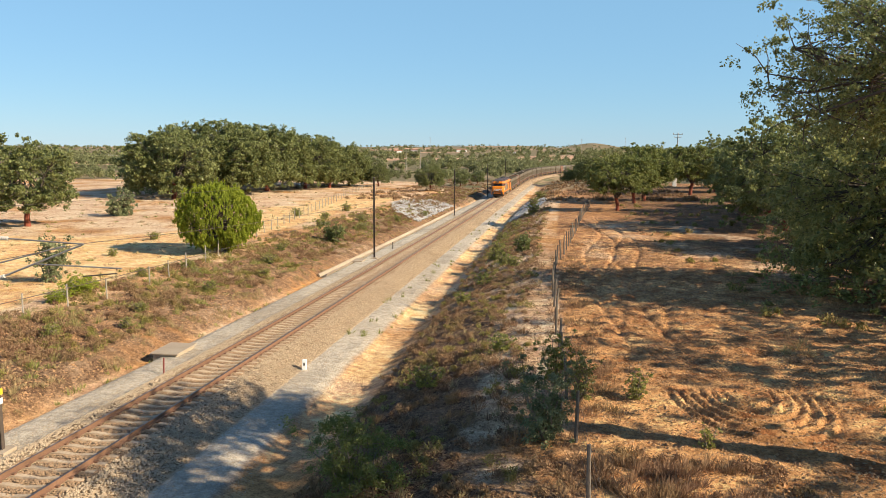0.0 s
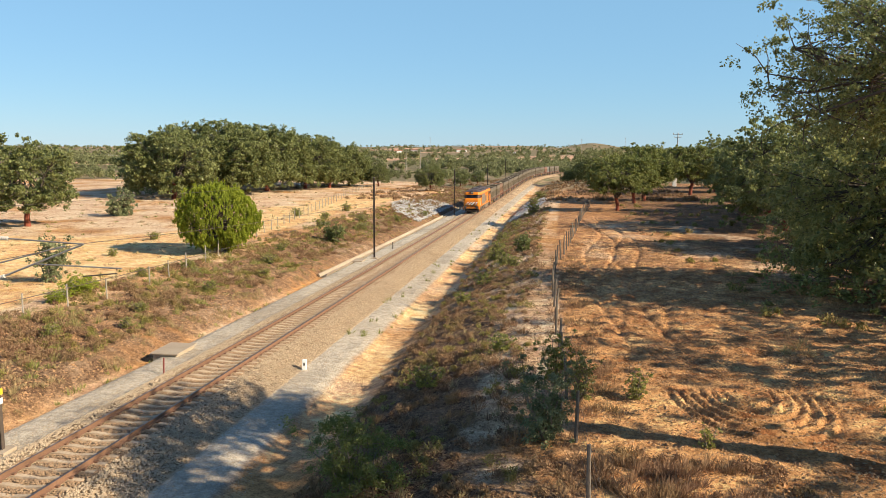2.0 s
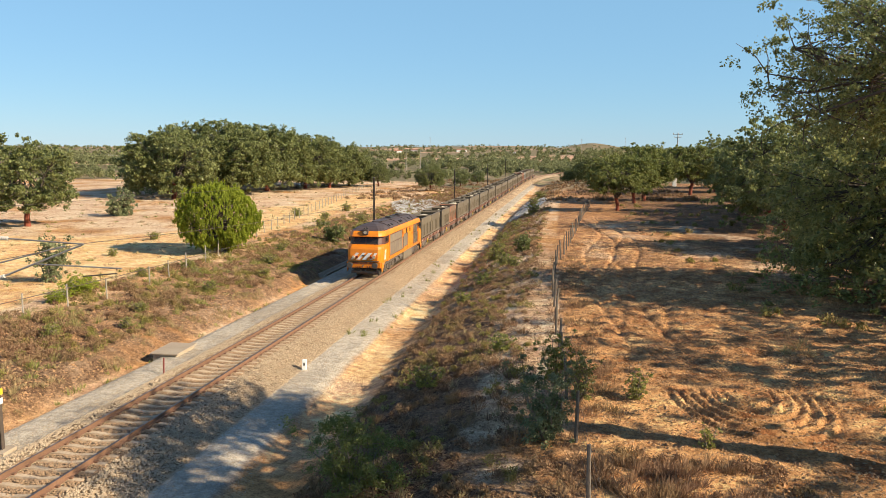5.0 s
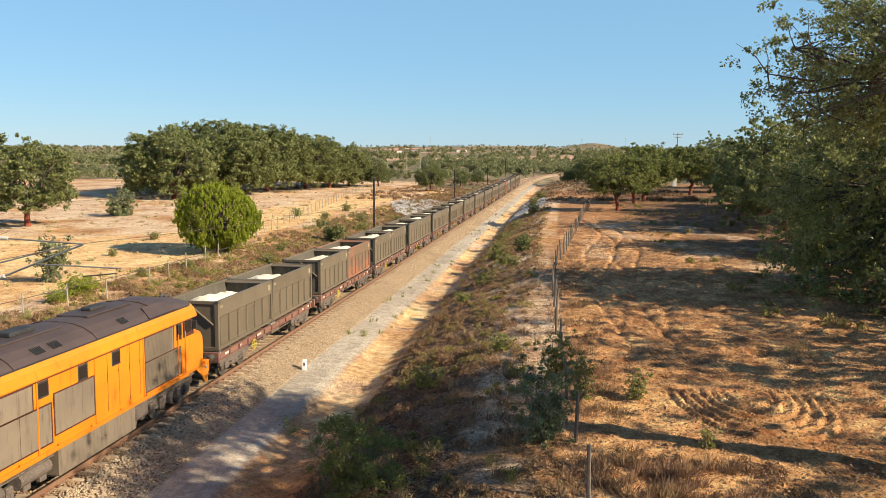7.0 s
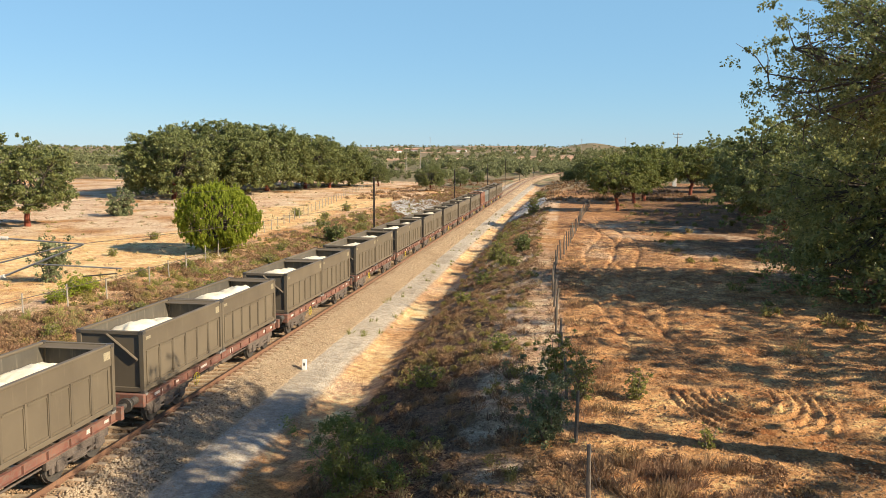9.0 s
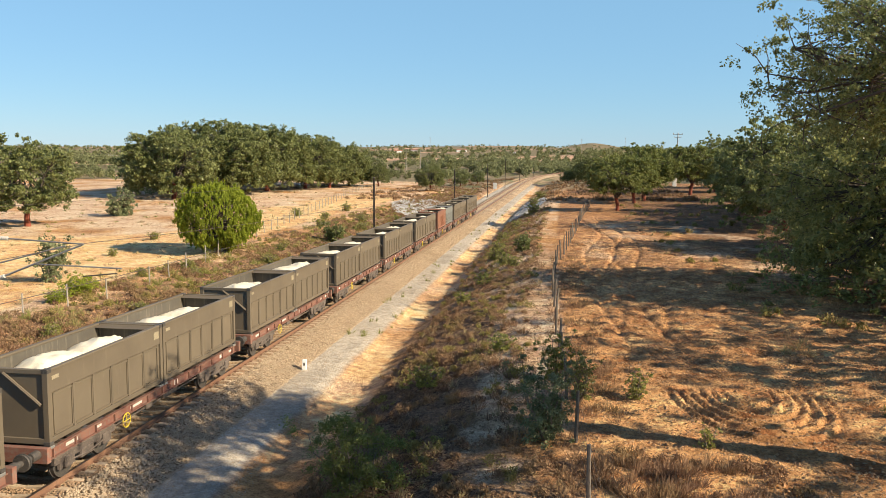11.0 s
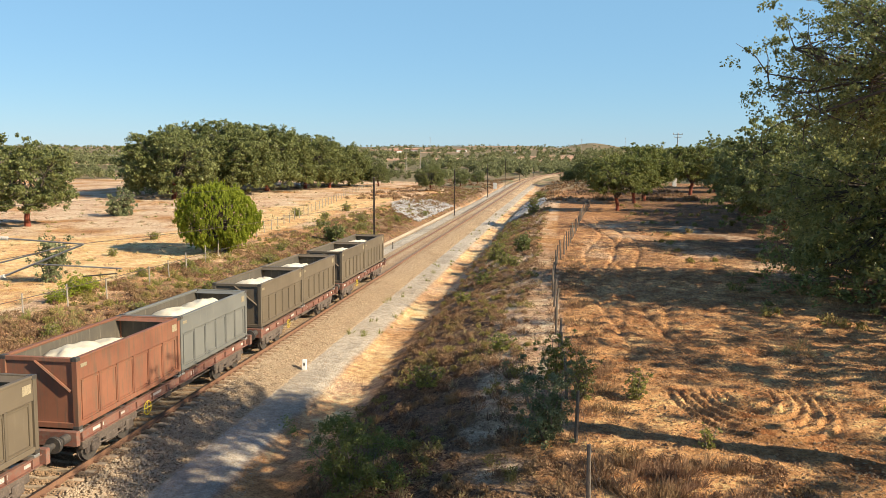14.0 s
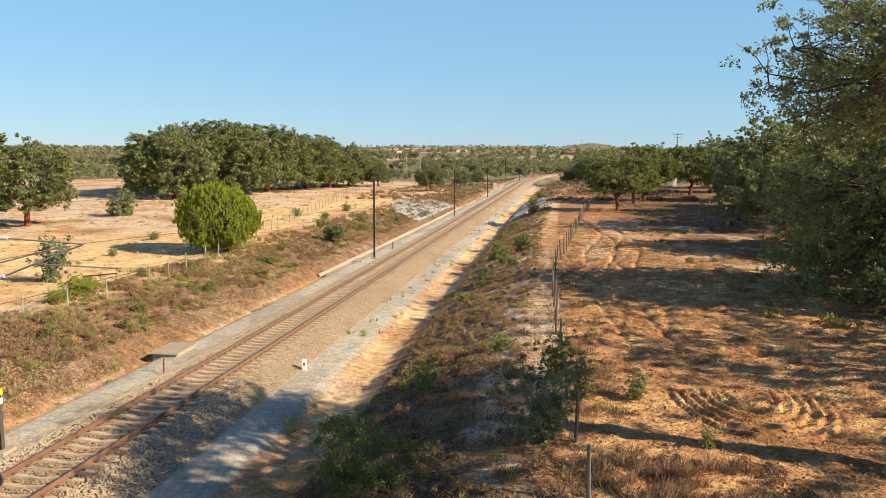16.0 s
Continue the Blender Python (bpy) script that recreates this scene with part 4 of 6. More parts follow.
def build_container(paint, label):
    """An open-topped container; its base is at z = 0 and its middle at the origin."""
    c = tagged(new("open_container"), label, "container", group="containers on the train")
    h = C_LEN / 2
    for sx in (-1, 1):
        bm = boxed(*sorted((sx * (C_W - 0.10), sx * (C_W - 0.055))), -h + 0.1, h - 0.1, 0.12, C_H - 0.05)
        wall = part("side_wall", bm, paint, c)
        bm = boxed(*sorted((sx * (C_W - 0.06), sx * (C_W - 0.006))), -h + 0.12, h - 0.12, 1.40, C_H - 0.04, bevel=0.01)
        part("upper_panel", bm, paint, wall)
        # a thin sheet makes the inside of the wall darker than the outside
        part("inner_lining", boxed(*sorted((sx * (C_W - 0.114), sx * (C_W - 0.103))), -h + 0.16, h - 0.16, 0.17, C_H - 0.09), CONT_IN, wall, "dark brown inner sheet")
        part("top_rail", boxed(*sorted((sx * (C_W - 0.13), sx * (C_W + 0.012))), -h + 0.08, h - 0.08, C_H - 0.07, C_H, bevel=0.012), paint, wall)
        part("bottom_rail", boxed(*sorted((sx * (C_W - 0.12), sx * C_W)), -h + 0.1, h - 0.1, 0.06, 0.20, bevel=0.012), paint, wall)
        for k in range(7):
            y = -h + 0.22 + k * (C_LEN - 0.44) / 6
            if 0 < k < 6:
                part("side_post", boxed(*sorted((sx * (C_W - 0.06), sx * C_W)), y - 0.045, y + 0.045, 0.2, 1.40, bevel=0.012), paint, wall)
            if k < 6:
                y1 = y + (C_LEN - 0.44) / 6
                bm = bmesh.new()
                for a0, a1, b0, b1 in ((y + 0.07, y1 - 0.07, 1.30, 1.36), (y + 0.07, y1 - 0.07, 0.24, 0.28), (y + 0.05, y + 0.085, 0.24, 1.36), (y1 - 0.085, y1 - 0.05, 0.24, 1.36)):
                    box(bm, *sorted((sx * (C_W - 0.06), sx * (C_W - 0.025))), a0, a1, b0, b1)
                part("panel_frame", bm, paint, wall)
        part("lettering_bar", boxed(*sorted((sx * (C_W - 0.008), sx * (C_W + 0.004))), h - 0.55, h - 0.22, 1.62, 1.86), WORN_LETTER, wall)
        part("lettering_bar", boxed(*sorted((sx * (C_W - 0.008), sx * (C_W + 0.004))), -h + 0.2, -h + 0.5, 1.74, 1.84), WORN_LETTER, wall)
        for s in (-1, 1):
            post = part("corner_post", boxed(*sorted((sx * (C_W - 0.15), sx * (C_W + 0.018))), *sorted((s * (h - 0.14), s * h)), 0.0, C_H, bevel=0.012), paint, c)
            for z in (0.0, C_H - 0.11):
                part("corner_casting", boxed(*sorted((sx * (C_W - 0.16), sx * (C_W + 0.024))), *sorted((s * (h - 0.17), s * (h + 0.006))), z, z + 0.118, bevel=0.01), STEEL_DARK, post)
    for s in (-1, 1):
        end = part("end_wall", boxed(-C_W + 0.1, C_W - 0.1, *sorted((s * (h - 0.09), s * (h - 0.05))), 0.1, C_H - 0.06), paint, c)
        part("end_rail", boxed(-C_W + 0.1, C_W - 0.1, *sorted((s * (h - 0.12), s * h)), C_H - 0.13, C_H - 0.005, bevel=0.012), paint, end)
        part("end_sill", boxed(-C_W + 0.1, C_W - 0.1, *sorted((s * (h - 0.12), s * h)), 0.04, 0.2, bevel=0.012), paint, end)
        part("inner_lining", boxed(-C_W + 0.13, C_W - 0.13, *sorted((s * (h - 0.106), s * (h - 0.094))), 0.17, C_H - 0.15), CONT_IN, end, "dark brown inner sheet")
        bm = tube(bmesh.new(), [(-0.1, s * (h - 0.0), C_H - 0.12), (C_W - 0.2, s * (h - 0.0), C_H - 0.95)], 0.045, 6)
        part("brace", bm, paint, end)
        # curved lip over the end of the load
        rows = [(C_H - 0.03 - 0.02 * math.sin(3.14 * k / 6), h - 0.1 - 0.30 * k / 6) for k in range(7)]
        if s > 0:
            rings = []
            for z0, y0 in rows:
                z0 = z0 - 0.28 * (h - 0.1 - y0)
                rings.append([(-C_W + 0.12, s * y0, z0), (C_W - 0.12, s * y0, z0), (C_W - 0.12, s * y0, z0 - 0.012), (-C_W + 0.12, s * y0, z0 - 0.012)])
            part("end_lip", loft(bmesh.new(), rings), paint, c, "curved sheet over the end")
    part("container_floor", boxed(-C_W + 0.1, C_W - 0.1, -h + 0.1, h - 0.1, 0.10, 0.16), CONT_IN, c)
    return c


WORN_LETTER = worn("worn_lettering", (0.30, 0.25, 0.16), (0.36, 0.30, 0.19), (0.16, 0.13, 0.09), 4.0, 24.0, 0.7, 0, 0.001, False, 0.48)


def build_heap(seed):
    """A heap of pale sand that fills a container to about two thirds."""
    r = np.random.RandomState(seed)
    n, k = 44, 20
    ys, xs = np.linspace(-C_LEN / 2 + 0.11, C_LEN / 2 - 0.11, n), np.linspace(-C_W + 0.11, C_W - 0.11, k)
    x, y = np.meshgrid(xs, ys)
    c1, c2, k1, k2 = r.uniform(-1.3, -0.4), r.uniform(0.5, 1.5), r.uniform(0.9, 1.2), r.uniform(0.75, 1.1)
    z = 1.22 + 0.70 * np.maximum(k1 * np.exp(-((y - c1) / 1.5) ** 2 - (x / 1.3) ** 2), k2 * np.exp(-((y - c2) / 1.3) ** 2 - (x / 1.25) ** 2))
    z = np.minimum(z, 1.92 - 0.06 * x * x) + 0.07 * waves(x, y, 0.8, seed) + 0.06 * waves(x, y, 0.35, seed + 1) + r.uniform(-0.015, 0.015, x.shape)
    i = np.arange(n * k).reshape(n, k)
    top = np.stack([x, y, z], -1).reshape(-1, 3)
    faces = np.stack([i[:-1, :-1], i[:-1, 1:], i[1:, 1:], i[1:, :-1]], -1).reshape(-1, 4)
    low = top.copy()
    low[:, 2] = 0.165
    edge = np.concatenate([i[0, :], i[1:, -1], i[-1, -2::-1], i[-2:0:-1, 0]])
    skirt = np.stack([edge, np.roll(edge, -1), np.roll(edge, -1) + n * k, edge + n * k], -1)[:, ::-1]
    ob = raw_mesh("sand_heap", np.concatenate([top, low]), np.concatenate([faces, skirt, faces[:, ::-1] + n * k]), SAND_LOAD, None, True)
    return tagged(ob, "pale clay sand heaped inside an open container", "sand load", group="loads on the train")


loco = build_loco()
TRAIN = [(loco, 0.0)]  # each thing, and how far its own origin is behind the front buffers
wagon = build_wagon()
olive = build_container(CONT_OLIVE, "olive-brown open-topped steel container filled with sand")
rusty = build_container(CONT_ORANGE, "faded rust-orange open-topped steel container filled with sand")
grey = build_container(CONT_GREY, "blue-grey open-topped steel container filled with sand")
brown = build_container(CONT_RED, "olive container with rust-red worn panels, filled with sand")
heaps = [build_heap(40 + k) for k in range(4)]
used = set()


def again(ob):
    if ob not in used:
        used.add(ob)
        return ob
    return copy_thing(ob, Matrix())


for k in range(14):
    mid = FIRST + 6.095 + PITCH * k
    TRAIN.append((again(wagon), mid))
    for j, s in enumerate((-1, 1)):
        kind = {(1, 1): brown, (11, 0): rusty, (11, 1): grey}.get((k, j), olive)
        TRAIN.append((again(kind), mid + s * (C_LEN / 2 + 0.035)))
        TRAIN.append((again(heaps[(3 * k + j) % 4]), mid + s * (C_LEN / 2 + 0.035)))


# ---- plants ----
def leaf_cloud(centres, radii, per, size, seed, shell=0.5, flat=0.8, stretch=1.6, up=0.0):
    """Many small leaves round clump centres: verts and quads."""
    r = np.random.RandomState(seed)
    centres, radii = np.asarray(centres, float), np.asarray(radii, float)
    per = np.broadcast_to(per, len(centres))
    c, rad = np.repeat(centres, per, 0), np.repeat(radii, per)
    n = len(c)
    d = r.normal(size=(n, 3))
    d /= np.linalg.norm(d, axis=1, keepdims=True)
    p = c + d * (rad * (shell + (1 - shell) * r.rand(n)) * r.uniform(0.75, 1.12, n))[:, None] * np.array([1, 1, flat])
    a = r.normal(size=(n, 3)) + up * np.array([0, 0, 1.0])
    a /= np.linalg.norm(a, axis=1, keepdims=True)
    b = np.cross(a, d * 0.6 + r.normal(size=(n, 3)) * 0.6)
    b /= np.linalg.norm(b, axis=1, keepdims=True) + 1e-9
    s = size * r.uniform(0.55, 1.35, n)[:, None]
    a, b = a * s * 0.5 * stretch, b * s * 0.5
    v = np.stack([p - a, p - 0.15 * a + b, p + a, p + 0.1 * a - b], 1).reshape(-1, 3)
    return v, np.arange(4 * n).reshape(n, 4)


def limb(bm, p0, p1, r0, r1, rnd, sag=0.0, sides=7, steps=4):
    pts, rad = [], []
    p0, p1 = Vector(p0), Vector(p1)
    for k in range(steps + 1):
        t = k / steps
        w = 0.09 * (p1 - p0).length * math.sin(3.14 * t)
        pts.append(p0.lerp(p1, t) + Vector((rnd.uniform(-w, w), rnd.uniform(-w, w), rnd.uniform(-w, w) * 0.6 + sag * math.sin(3.14 * t))))
        rad.append(r0 + (r1 - r0) * t)
    tube(bm, pts, rad, sides)
    return pts


def oak(label, high, spread, seed, leaves, size, low=0.28, stripped=True, leaf=None, clumps=70, boughs=9, big=1.0, stem=0.24, sub=0, loose=0.8, twigs=2, fork_two=False, puff=(0.3, 0.65)):
    """A cork oak at the origin: leaning trunk, forked limbs, crown of uneven leaf clumps."""
    rnd, r = random.Random(seed), np.random.RandomState(seed)
    tree = tagged(new("cork_oak"), label, "tree", group="cork oaks")
    fork = Vector((rnd.uniform(-0.4, 0.4), rnd.uniform(-0.4, 0.4), high * stem))
    t0 = 0.034 * high
    part("trunk", tube(bmesh.new(), [(0, 0, -0.3), (0.02, 0.02, 0.15), fork * 0.5 + Vector((0.1, 0, 0)), fork], [t0 * 1.5, t0 * 1.1, t0 * 0.92, t0 * 0.95], 10), CORK_RED if stripped else BARK, tree, "stripped reddish trunk" if stripped else "grey-brown corky trunk")
    cz, rz = high * (0.5 + low / 2), high * (1 - low) / 2
    d = r.normal(size=(clumps * 3, 3))
    d /= np.linalg.norm(d, axis=1, keepdims=True)
    d = d[d[:, 2] > -0.8][:clumps]
    k = r.uniform(0.35, 1.0, len(d)) ** 0.45
    lump = 1 + 0.16 * np.sin(3 * np.arctan2(d[:, 1], d[:, 0]) + seed) + r.normal(0, 0.06, len(d))
    c = d * (k * lump)[:, None] * np.array([spread, spread, rz]) + np.array([fork.x, fork.y, cz])
    a = r.uniform(0, 6.2832, clumps // 3)
    k = r.uniform(0.62, 1.0, len(a))
    skirt = np.stack([np.cos(a) * k * spread, np.sin(a) * k * spread, high * (low + r.uniform(0.04, 0.30, len(a)))], -1)
    c = np.concatenate([c, skirt])
    c[:, 2] = np.maximum(c[:, 2], cz - rz * 0.92)
    rad = spread * r.uniform(0.15, 0.27, len(c)) * big
    bm = bmesh.new()
    ends = []
    if fork_two:
        # two heavy stems part low down and carry the boughs
        tops = [Vector((fork.x - 0.5, fork.y + 0.9, cz - rz * 0.75)), Vector((fork.x + 0.5, fork.y - 0.9, cz - rz * 0.8))]
        for q in tops:
            limb(bm, fork - Vector((0, 0, 0.2)), q, t0 * 0.8, t0 * 0.6, rnd, sides=9, steps=5)
    for j in range(boughs):
        a = 6.2832 * j / boughs + rnd.uniform(-0.3, 0.3)
        q = Vector((fork.x + math.cos(a) * spread * rnd.uniform(0.35, 0.6), fork.y + math.sin(a) * spread * rnd.uniform(0.35, 0.6), cz + rz * rnd.uniform(-0.25, 0.45)))
        ends += limb(bm, tops[j % 2] if fork_two else fork - Vector((0, 0, 0.15)), q, t0 * (0.36 if fork_two else 0.55), t0 * 0.2, rnd)[2:]
    for p in c:
        p = Vector(p)
        q = min(ends, key=lambda e: (e - p).length)
        limb(bm, q, p, t0 * 0.16, t0 * 0.04, rnd, steps=3, sides=5)
        for _ in range(twigs):
            limb(bm, p, p + Vector((rnd.gauss(0, 1), rnd.gauss(0, 1), rnd.gauss(0.2, 0.7))) * spread * 0.10, t0 * 0.05, t0 * 0.012, rnd, steps=2, sides=4)
    part("branch", bm, BARK, tree, "grey-brown crooked limbs and twigs")
    if sub:
        # each clump breaks up into sprays of leaves
        c = np.repeat(c, sub, 0) + r.normal(size=(sub * len(c), 3)) * np.repeat(rad, sub)[:, None] * np.array([loose, loose, 0.75 * loose])
        rad = np.repeat(rad, sub) * r.uniform(*puff, len(c))
    v, f = leaf_cloud(c, rad, max(1, leaves // len(c)), size, seed + 1, 0.25, 0.72)
    raw_mesh("crown", v, f, leaf or OAK, tree)
    return tree


def put(tree, x, y, turn=0.0, scale=1.0, dz=-0.05, tilt=(0, 0)):
    tree.matrix_basis = pose(x, y, float(height(x, y)) + dz, tilt[0], tilt[1], turn) @ Matrix.Scale(scale, 4)
    return tree


def put_copy(tree, x, y, turn=0.0, scale=1.0, label=""):
    keep = tree.matrix_basis.copy()
    tree.matrix_basis = Matrix()
    made = copy_thing(tree, pose(x, y, float(height(x, y)) - 0.05, 0, 0, turn) @ Matrix.Scale(scale, 4))
    tree.matrix_basis = keep
    return tagged(made, label)


# the grove on the far field
grove = [oak("broad dense cork oak in a grove on dry field", 12.0, 8.0, 11, 44000, 0.25, 0.10, True, clumps=170, big=0.82, sub=5, loose=0.5),
         oak("tall spreading cork oak in a grove on dry field", 13.2, 8.6, 12, 48000, 0.25, 0.11, True, clumps=180, big=0.82, sub=5, loose=0.5),
         oak("round cork oak with red stripped trunk", 9.2, 5.2, 13, 30000, 0.17, 0.18, True, clumps=110, big=0.9, sub=5, loose=0.5)]
put(grove[0], -50.5, 129, 20, 0.98)
put(grove[1], -53, 150, 80, 1.14)
put(grove[2], -41.5, 77, 200, 0.98)
for k, x, y, turn, s in ((0, -46, 146, 150, 1.05), (1, -45, 161, 240, 1.12), (0, -57, 140, 300, 0.98), (1, -40.5, 174, 30, 0.98), (0, -38, 186, 100, 0.95), (1, -53, 186, 20, 1.05), (0, -60, 166, 210, 1.05), (0, -35.5, 196, 160, 0.78), (0, -43, 200, 10, 0.9)):
    put_copy(grove[k], x, y, turn, s)
# single small trees beyond the cutting
for x, y, s, turn in ((-27.6, 195, 0.62, 40), (-11.5, 177.5, 0.64, 130), (-8.1, 212, 0.42, 220), (-5, 232, 0.4, 100), (25, 255, 0.55, 20), (31, 272, 0.6, 90), (22, 238, 0.42, 160)):
    put_copy(grove[2], x, y, turn, s, "small round evergreen oak beside the railway cutting")
put_copy(grove[2], -48, 75, 10, 0.9, "round cork oak at the edge of the field")

# the trees along the right of the field
row = [oak("cork oak with red stripped forked trunk", 9.2, 5.2, 21, 30000, 0.17, 0.30, True, leaf=OAK_FRESH, clumps=110, big=0.9, sub=5, loose=0.5),
       oak("spreading cork oak in a row along the field", 10.6, 6.8, 22, 40000, 0.19, 0.14, True, clumps=120, big=0.85, sub=8, loose=0.8, puff=(0.25, 0.5))]
put(row[0], 25.0, 113.5, 15, 0.86)
for k, x, y, turn, s in ((0, 32.3, 141, 100, 1.06), (0, 44.6, 164, 200, 1.1), (0, 37.5, 170, 300, 1.0), (1, 52, 176, 20, 1.0), (0, 29.5, 132, 50, 0.86), (1, 60, 200, 80, 1.1), (1, 50, 140, 140, 0.95), (1, 43, 215, 90, 0.9), (1, 30, 235, 190, 0.8)):
    put_copy(row[k], x, y, turn, s)
put(row[1], 39.5, 84, 120, 1.02)
for x, y, turn, s in ((44.5, 108, 30, 1.0), (50, 95, 230, 1.1), (54, 120, 290, 1.1)):
    put_copy(row[1], x, y, turn, s)
near = oak("large leafy cork oak beside the field, branches to the ground", 11.4, 8.2, 31, 110000, 0.13, 0.03, False, OAK_NEAR, clumps=260, boughs=14, big=0.66, sub=8, loose=0.95, twigs=3, puff=(0.25, 0.55))
put(near, 36.2, 44.0, 0, 1.0)
put_copy(near, 40.0, 64, 140, 0.86)
# takes the darker OAK leaf to imitate the shaded underside of the crown
high = oak("cork oak with open twiggy crown and forked trunk, leaves darkened for shade", 11.3, 5.7, 33, 140000, 0.050, 0.71, False, OAK, clumps=220, boughs=18, stem=0.10, big=0.62, sub=10, loose=0.8, twigs=4, fork_two=True, puff=(0.2, 0.5))
put(high, 25.1, 18.5, 40, 1.0)
# trees outside the view that shade the field
airy = oak("open-crowned cork oak beside the field", 13.0, 6.4, 37, 26000, 0.12, 0.34, True, OAK_NEAR, clumps=70, boughs=9, sub=4, loose=1.3, puff=(0.2, 0.5))
put(airy, 41.5, 27.0, 0, 1.0)
for x, y, turn, k in ((42, 13.5, 75, 0.95), (50, 35, 120, 0.8)):
    put_copy(airy, x, y, turn, k)


def stone_pine():
    tree = tagged(new("stone_pine"), "young round stone pine, bright green and dense", "tree")
    r, rnd = np.random.RandomState(6), random.Random(6)
    part("trunk", tube(bmesh.new(), [(0, 0, -0.2), (0.05, 0, 1.2), (0, 0.05, 3.0), (0, 0, 5.0)], [0.20, 0.16, 0.10, 0.03], 8), BARK, tree)
    n = 1500
    d = r.normal(size=(n, 3))
    d /= np.linalg.norm(d, axis=1, keepdims=True)
    k = r.uniform(0.55, 1.0, n) ** 0.35 * r.uniform(0.90, 1.05, n) * (1 + 0.05 * np.sin(5 * np.arctan2(d[:, 1], d[:, 0]) + 4 * d[:, 2]))
    wide = np.interp(d[:, 2], [-1, -0.5, 0.1, 1], [0.92, 1.02, 1.03, 0.95])
    c = d * (k * wide)[:, None] * np.array([3.4, 3.4, 3.05]) + np.array([0, 0, 3.05])
    c = c[c[:, 2] > 0.1]
    bm = bmesh.new()
    for p in c[::5]:
        limb(bm, (0, 0, max(0.4, p[2] * 0.7)), p, 0.05, 0.012, rnd, steps=2, sides=4)
    part("branch", bm, BARK, tree)
    # each shoot is an upright candle of needles on a side twig
    c = np.repeat(c, 3, 0) + r.normal(0, 0.11, (3 * len(c), 3))
    v, f = leaf_cloud(c, r.uniform(0.05, 0.10, len(c)), 34, 0.048, 9, 0.05, 2.6, 3.6, 3.0)
    raw_mesh("crown", v, f, PINE, tree)
    return tree


put(stone_pine(), -13.6, 62.6, 0, 1.0)


def bush(label, r0, tall, seed, leaves, size, leaf, stems=9, name="bush", loose=0.4):
    """A shrub: thin stems and leaf clumps, open between."""
    b = tagged(new(name), label, "shrub")
    r, rnd = np.random.RandomState(seed), random.Random(seed)
    bm, c = bmesh.new(), []
    for k in range(stems):
        a = rnd.uniform(0, 6.28)
        e = Vector((math.cos(a) * r0 * rnd.uniform(0.1, 0.9), math.sin(a) * r0 * rnd.uniform(0.1, 0.9), tall * rnd.uniform(0.55, 0.95)))
        pts = limb(bm, (e.x * 0.08, e.y * 0.08, -0.1), e, 0.012 + 0.012 * tall, 0.006, rnd, steps=4, sides=5)
        for p in pts[1:]:
            for _ in range(3):
                q = p + Vector((rnd.gauss(0, 1), rnd.gauss(0, 1), rnd.gauss(0.1, 0.7))) * r0 * 0.26
                limb(bm, p, q, 0.008, 0.003, rnd, steps=1, sides=4)
                c.append(q)
    part("stem", bm, TWIG, b)
    c = np.array([tuple(p) for p in c])
    c[:, 2] = np.maximum(c[:, 2], 0.12)
    v, f = leaf_cloud(c, r.uniform(0.10, 0.24, len(c)) * r0, max(2, leaves // len(c)), size, seed, 0.1, 0.85)
    raw_mesh("foliage", v, f, leaf, b)
    return b


put(bush("dark green leafy bush on the bank", 1.35, 1.9, 51, 20000, 0.038, OAK_FRESH, 14), 9.2, 18.4)
put(bush("pale grey-green evergreen bush by the fence", 0.95, 2.4, 52, 12000, 0.042, OLIVE_BUSH, 12), 14.1, 20.4)
put(bush("dark green bush by the fence", 0.75, 1.5, 53, 6000, 0.038, OAK_FRESH, 9), 14.4, 26.2)
put(bush("dark bush with thin stems by the fence", 0.7, 1.6, 54, 2500, 0.05, OAK_NEAR, 9), 15.2, 24.0)
put(bush("yellow-green broom bush in the field", 0.45, 0.95, 55, 1500, 0.05, GREEN_SHRUB, 9), 17.0, 24.4)
put(bush("thin green sprout in the field", 0.35, 0.7, 56, 500, 0.05, GREEN_SHRUB, 6), 18.3, 20.2)
put(bush("slender grey-green young oak on sandy field", 1.35, 3.1, 57, 3200, 0.10, OLIVE_BUSH, 12, "sapling"), -17.5, 45.3)
put(bush("round dark green bush on the bank", 1.3, 2.1, 58, 5200, 0.12, OAK, 12), -7.6, 78.5)
put(bush("dark green shrub on the bank crest", 0.9, 1.4, 59, 1500, 0.12, OAK, 10), 12.5, 66.0)
put(bush("grey-green young oak on the field", 1.9, 3.2, 60, 5200, 0.17, OLIVE_BUSH, 12, "sapling"), -39.5, 92.5)
put(bush("bright green rounded shrub by the fence", 1.15, 1.15, 61, 6000, 0.06, PINE, 18), -13.2, 42.0)
put(bush("low bright green shrub by the fence", 0.8, 0.65, 62, 3000, 0.05, PINE, 14), -13.2, 39.6)
_r = random.Random(77)
green_tuft = put(bush("yellow-green tuft on the bank", 0.5, 0.65, 63, 1800, 0.045, GREEN_SHRUB, 14, "green_tuft"), -8.6, 40.3)
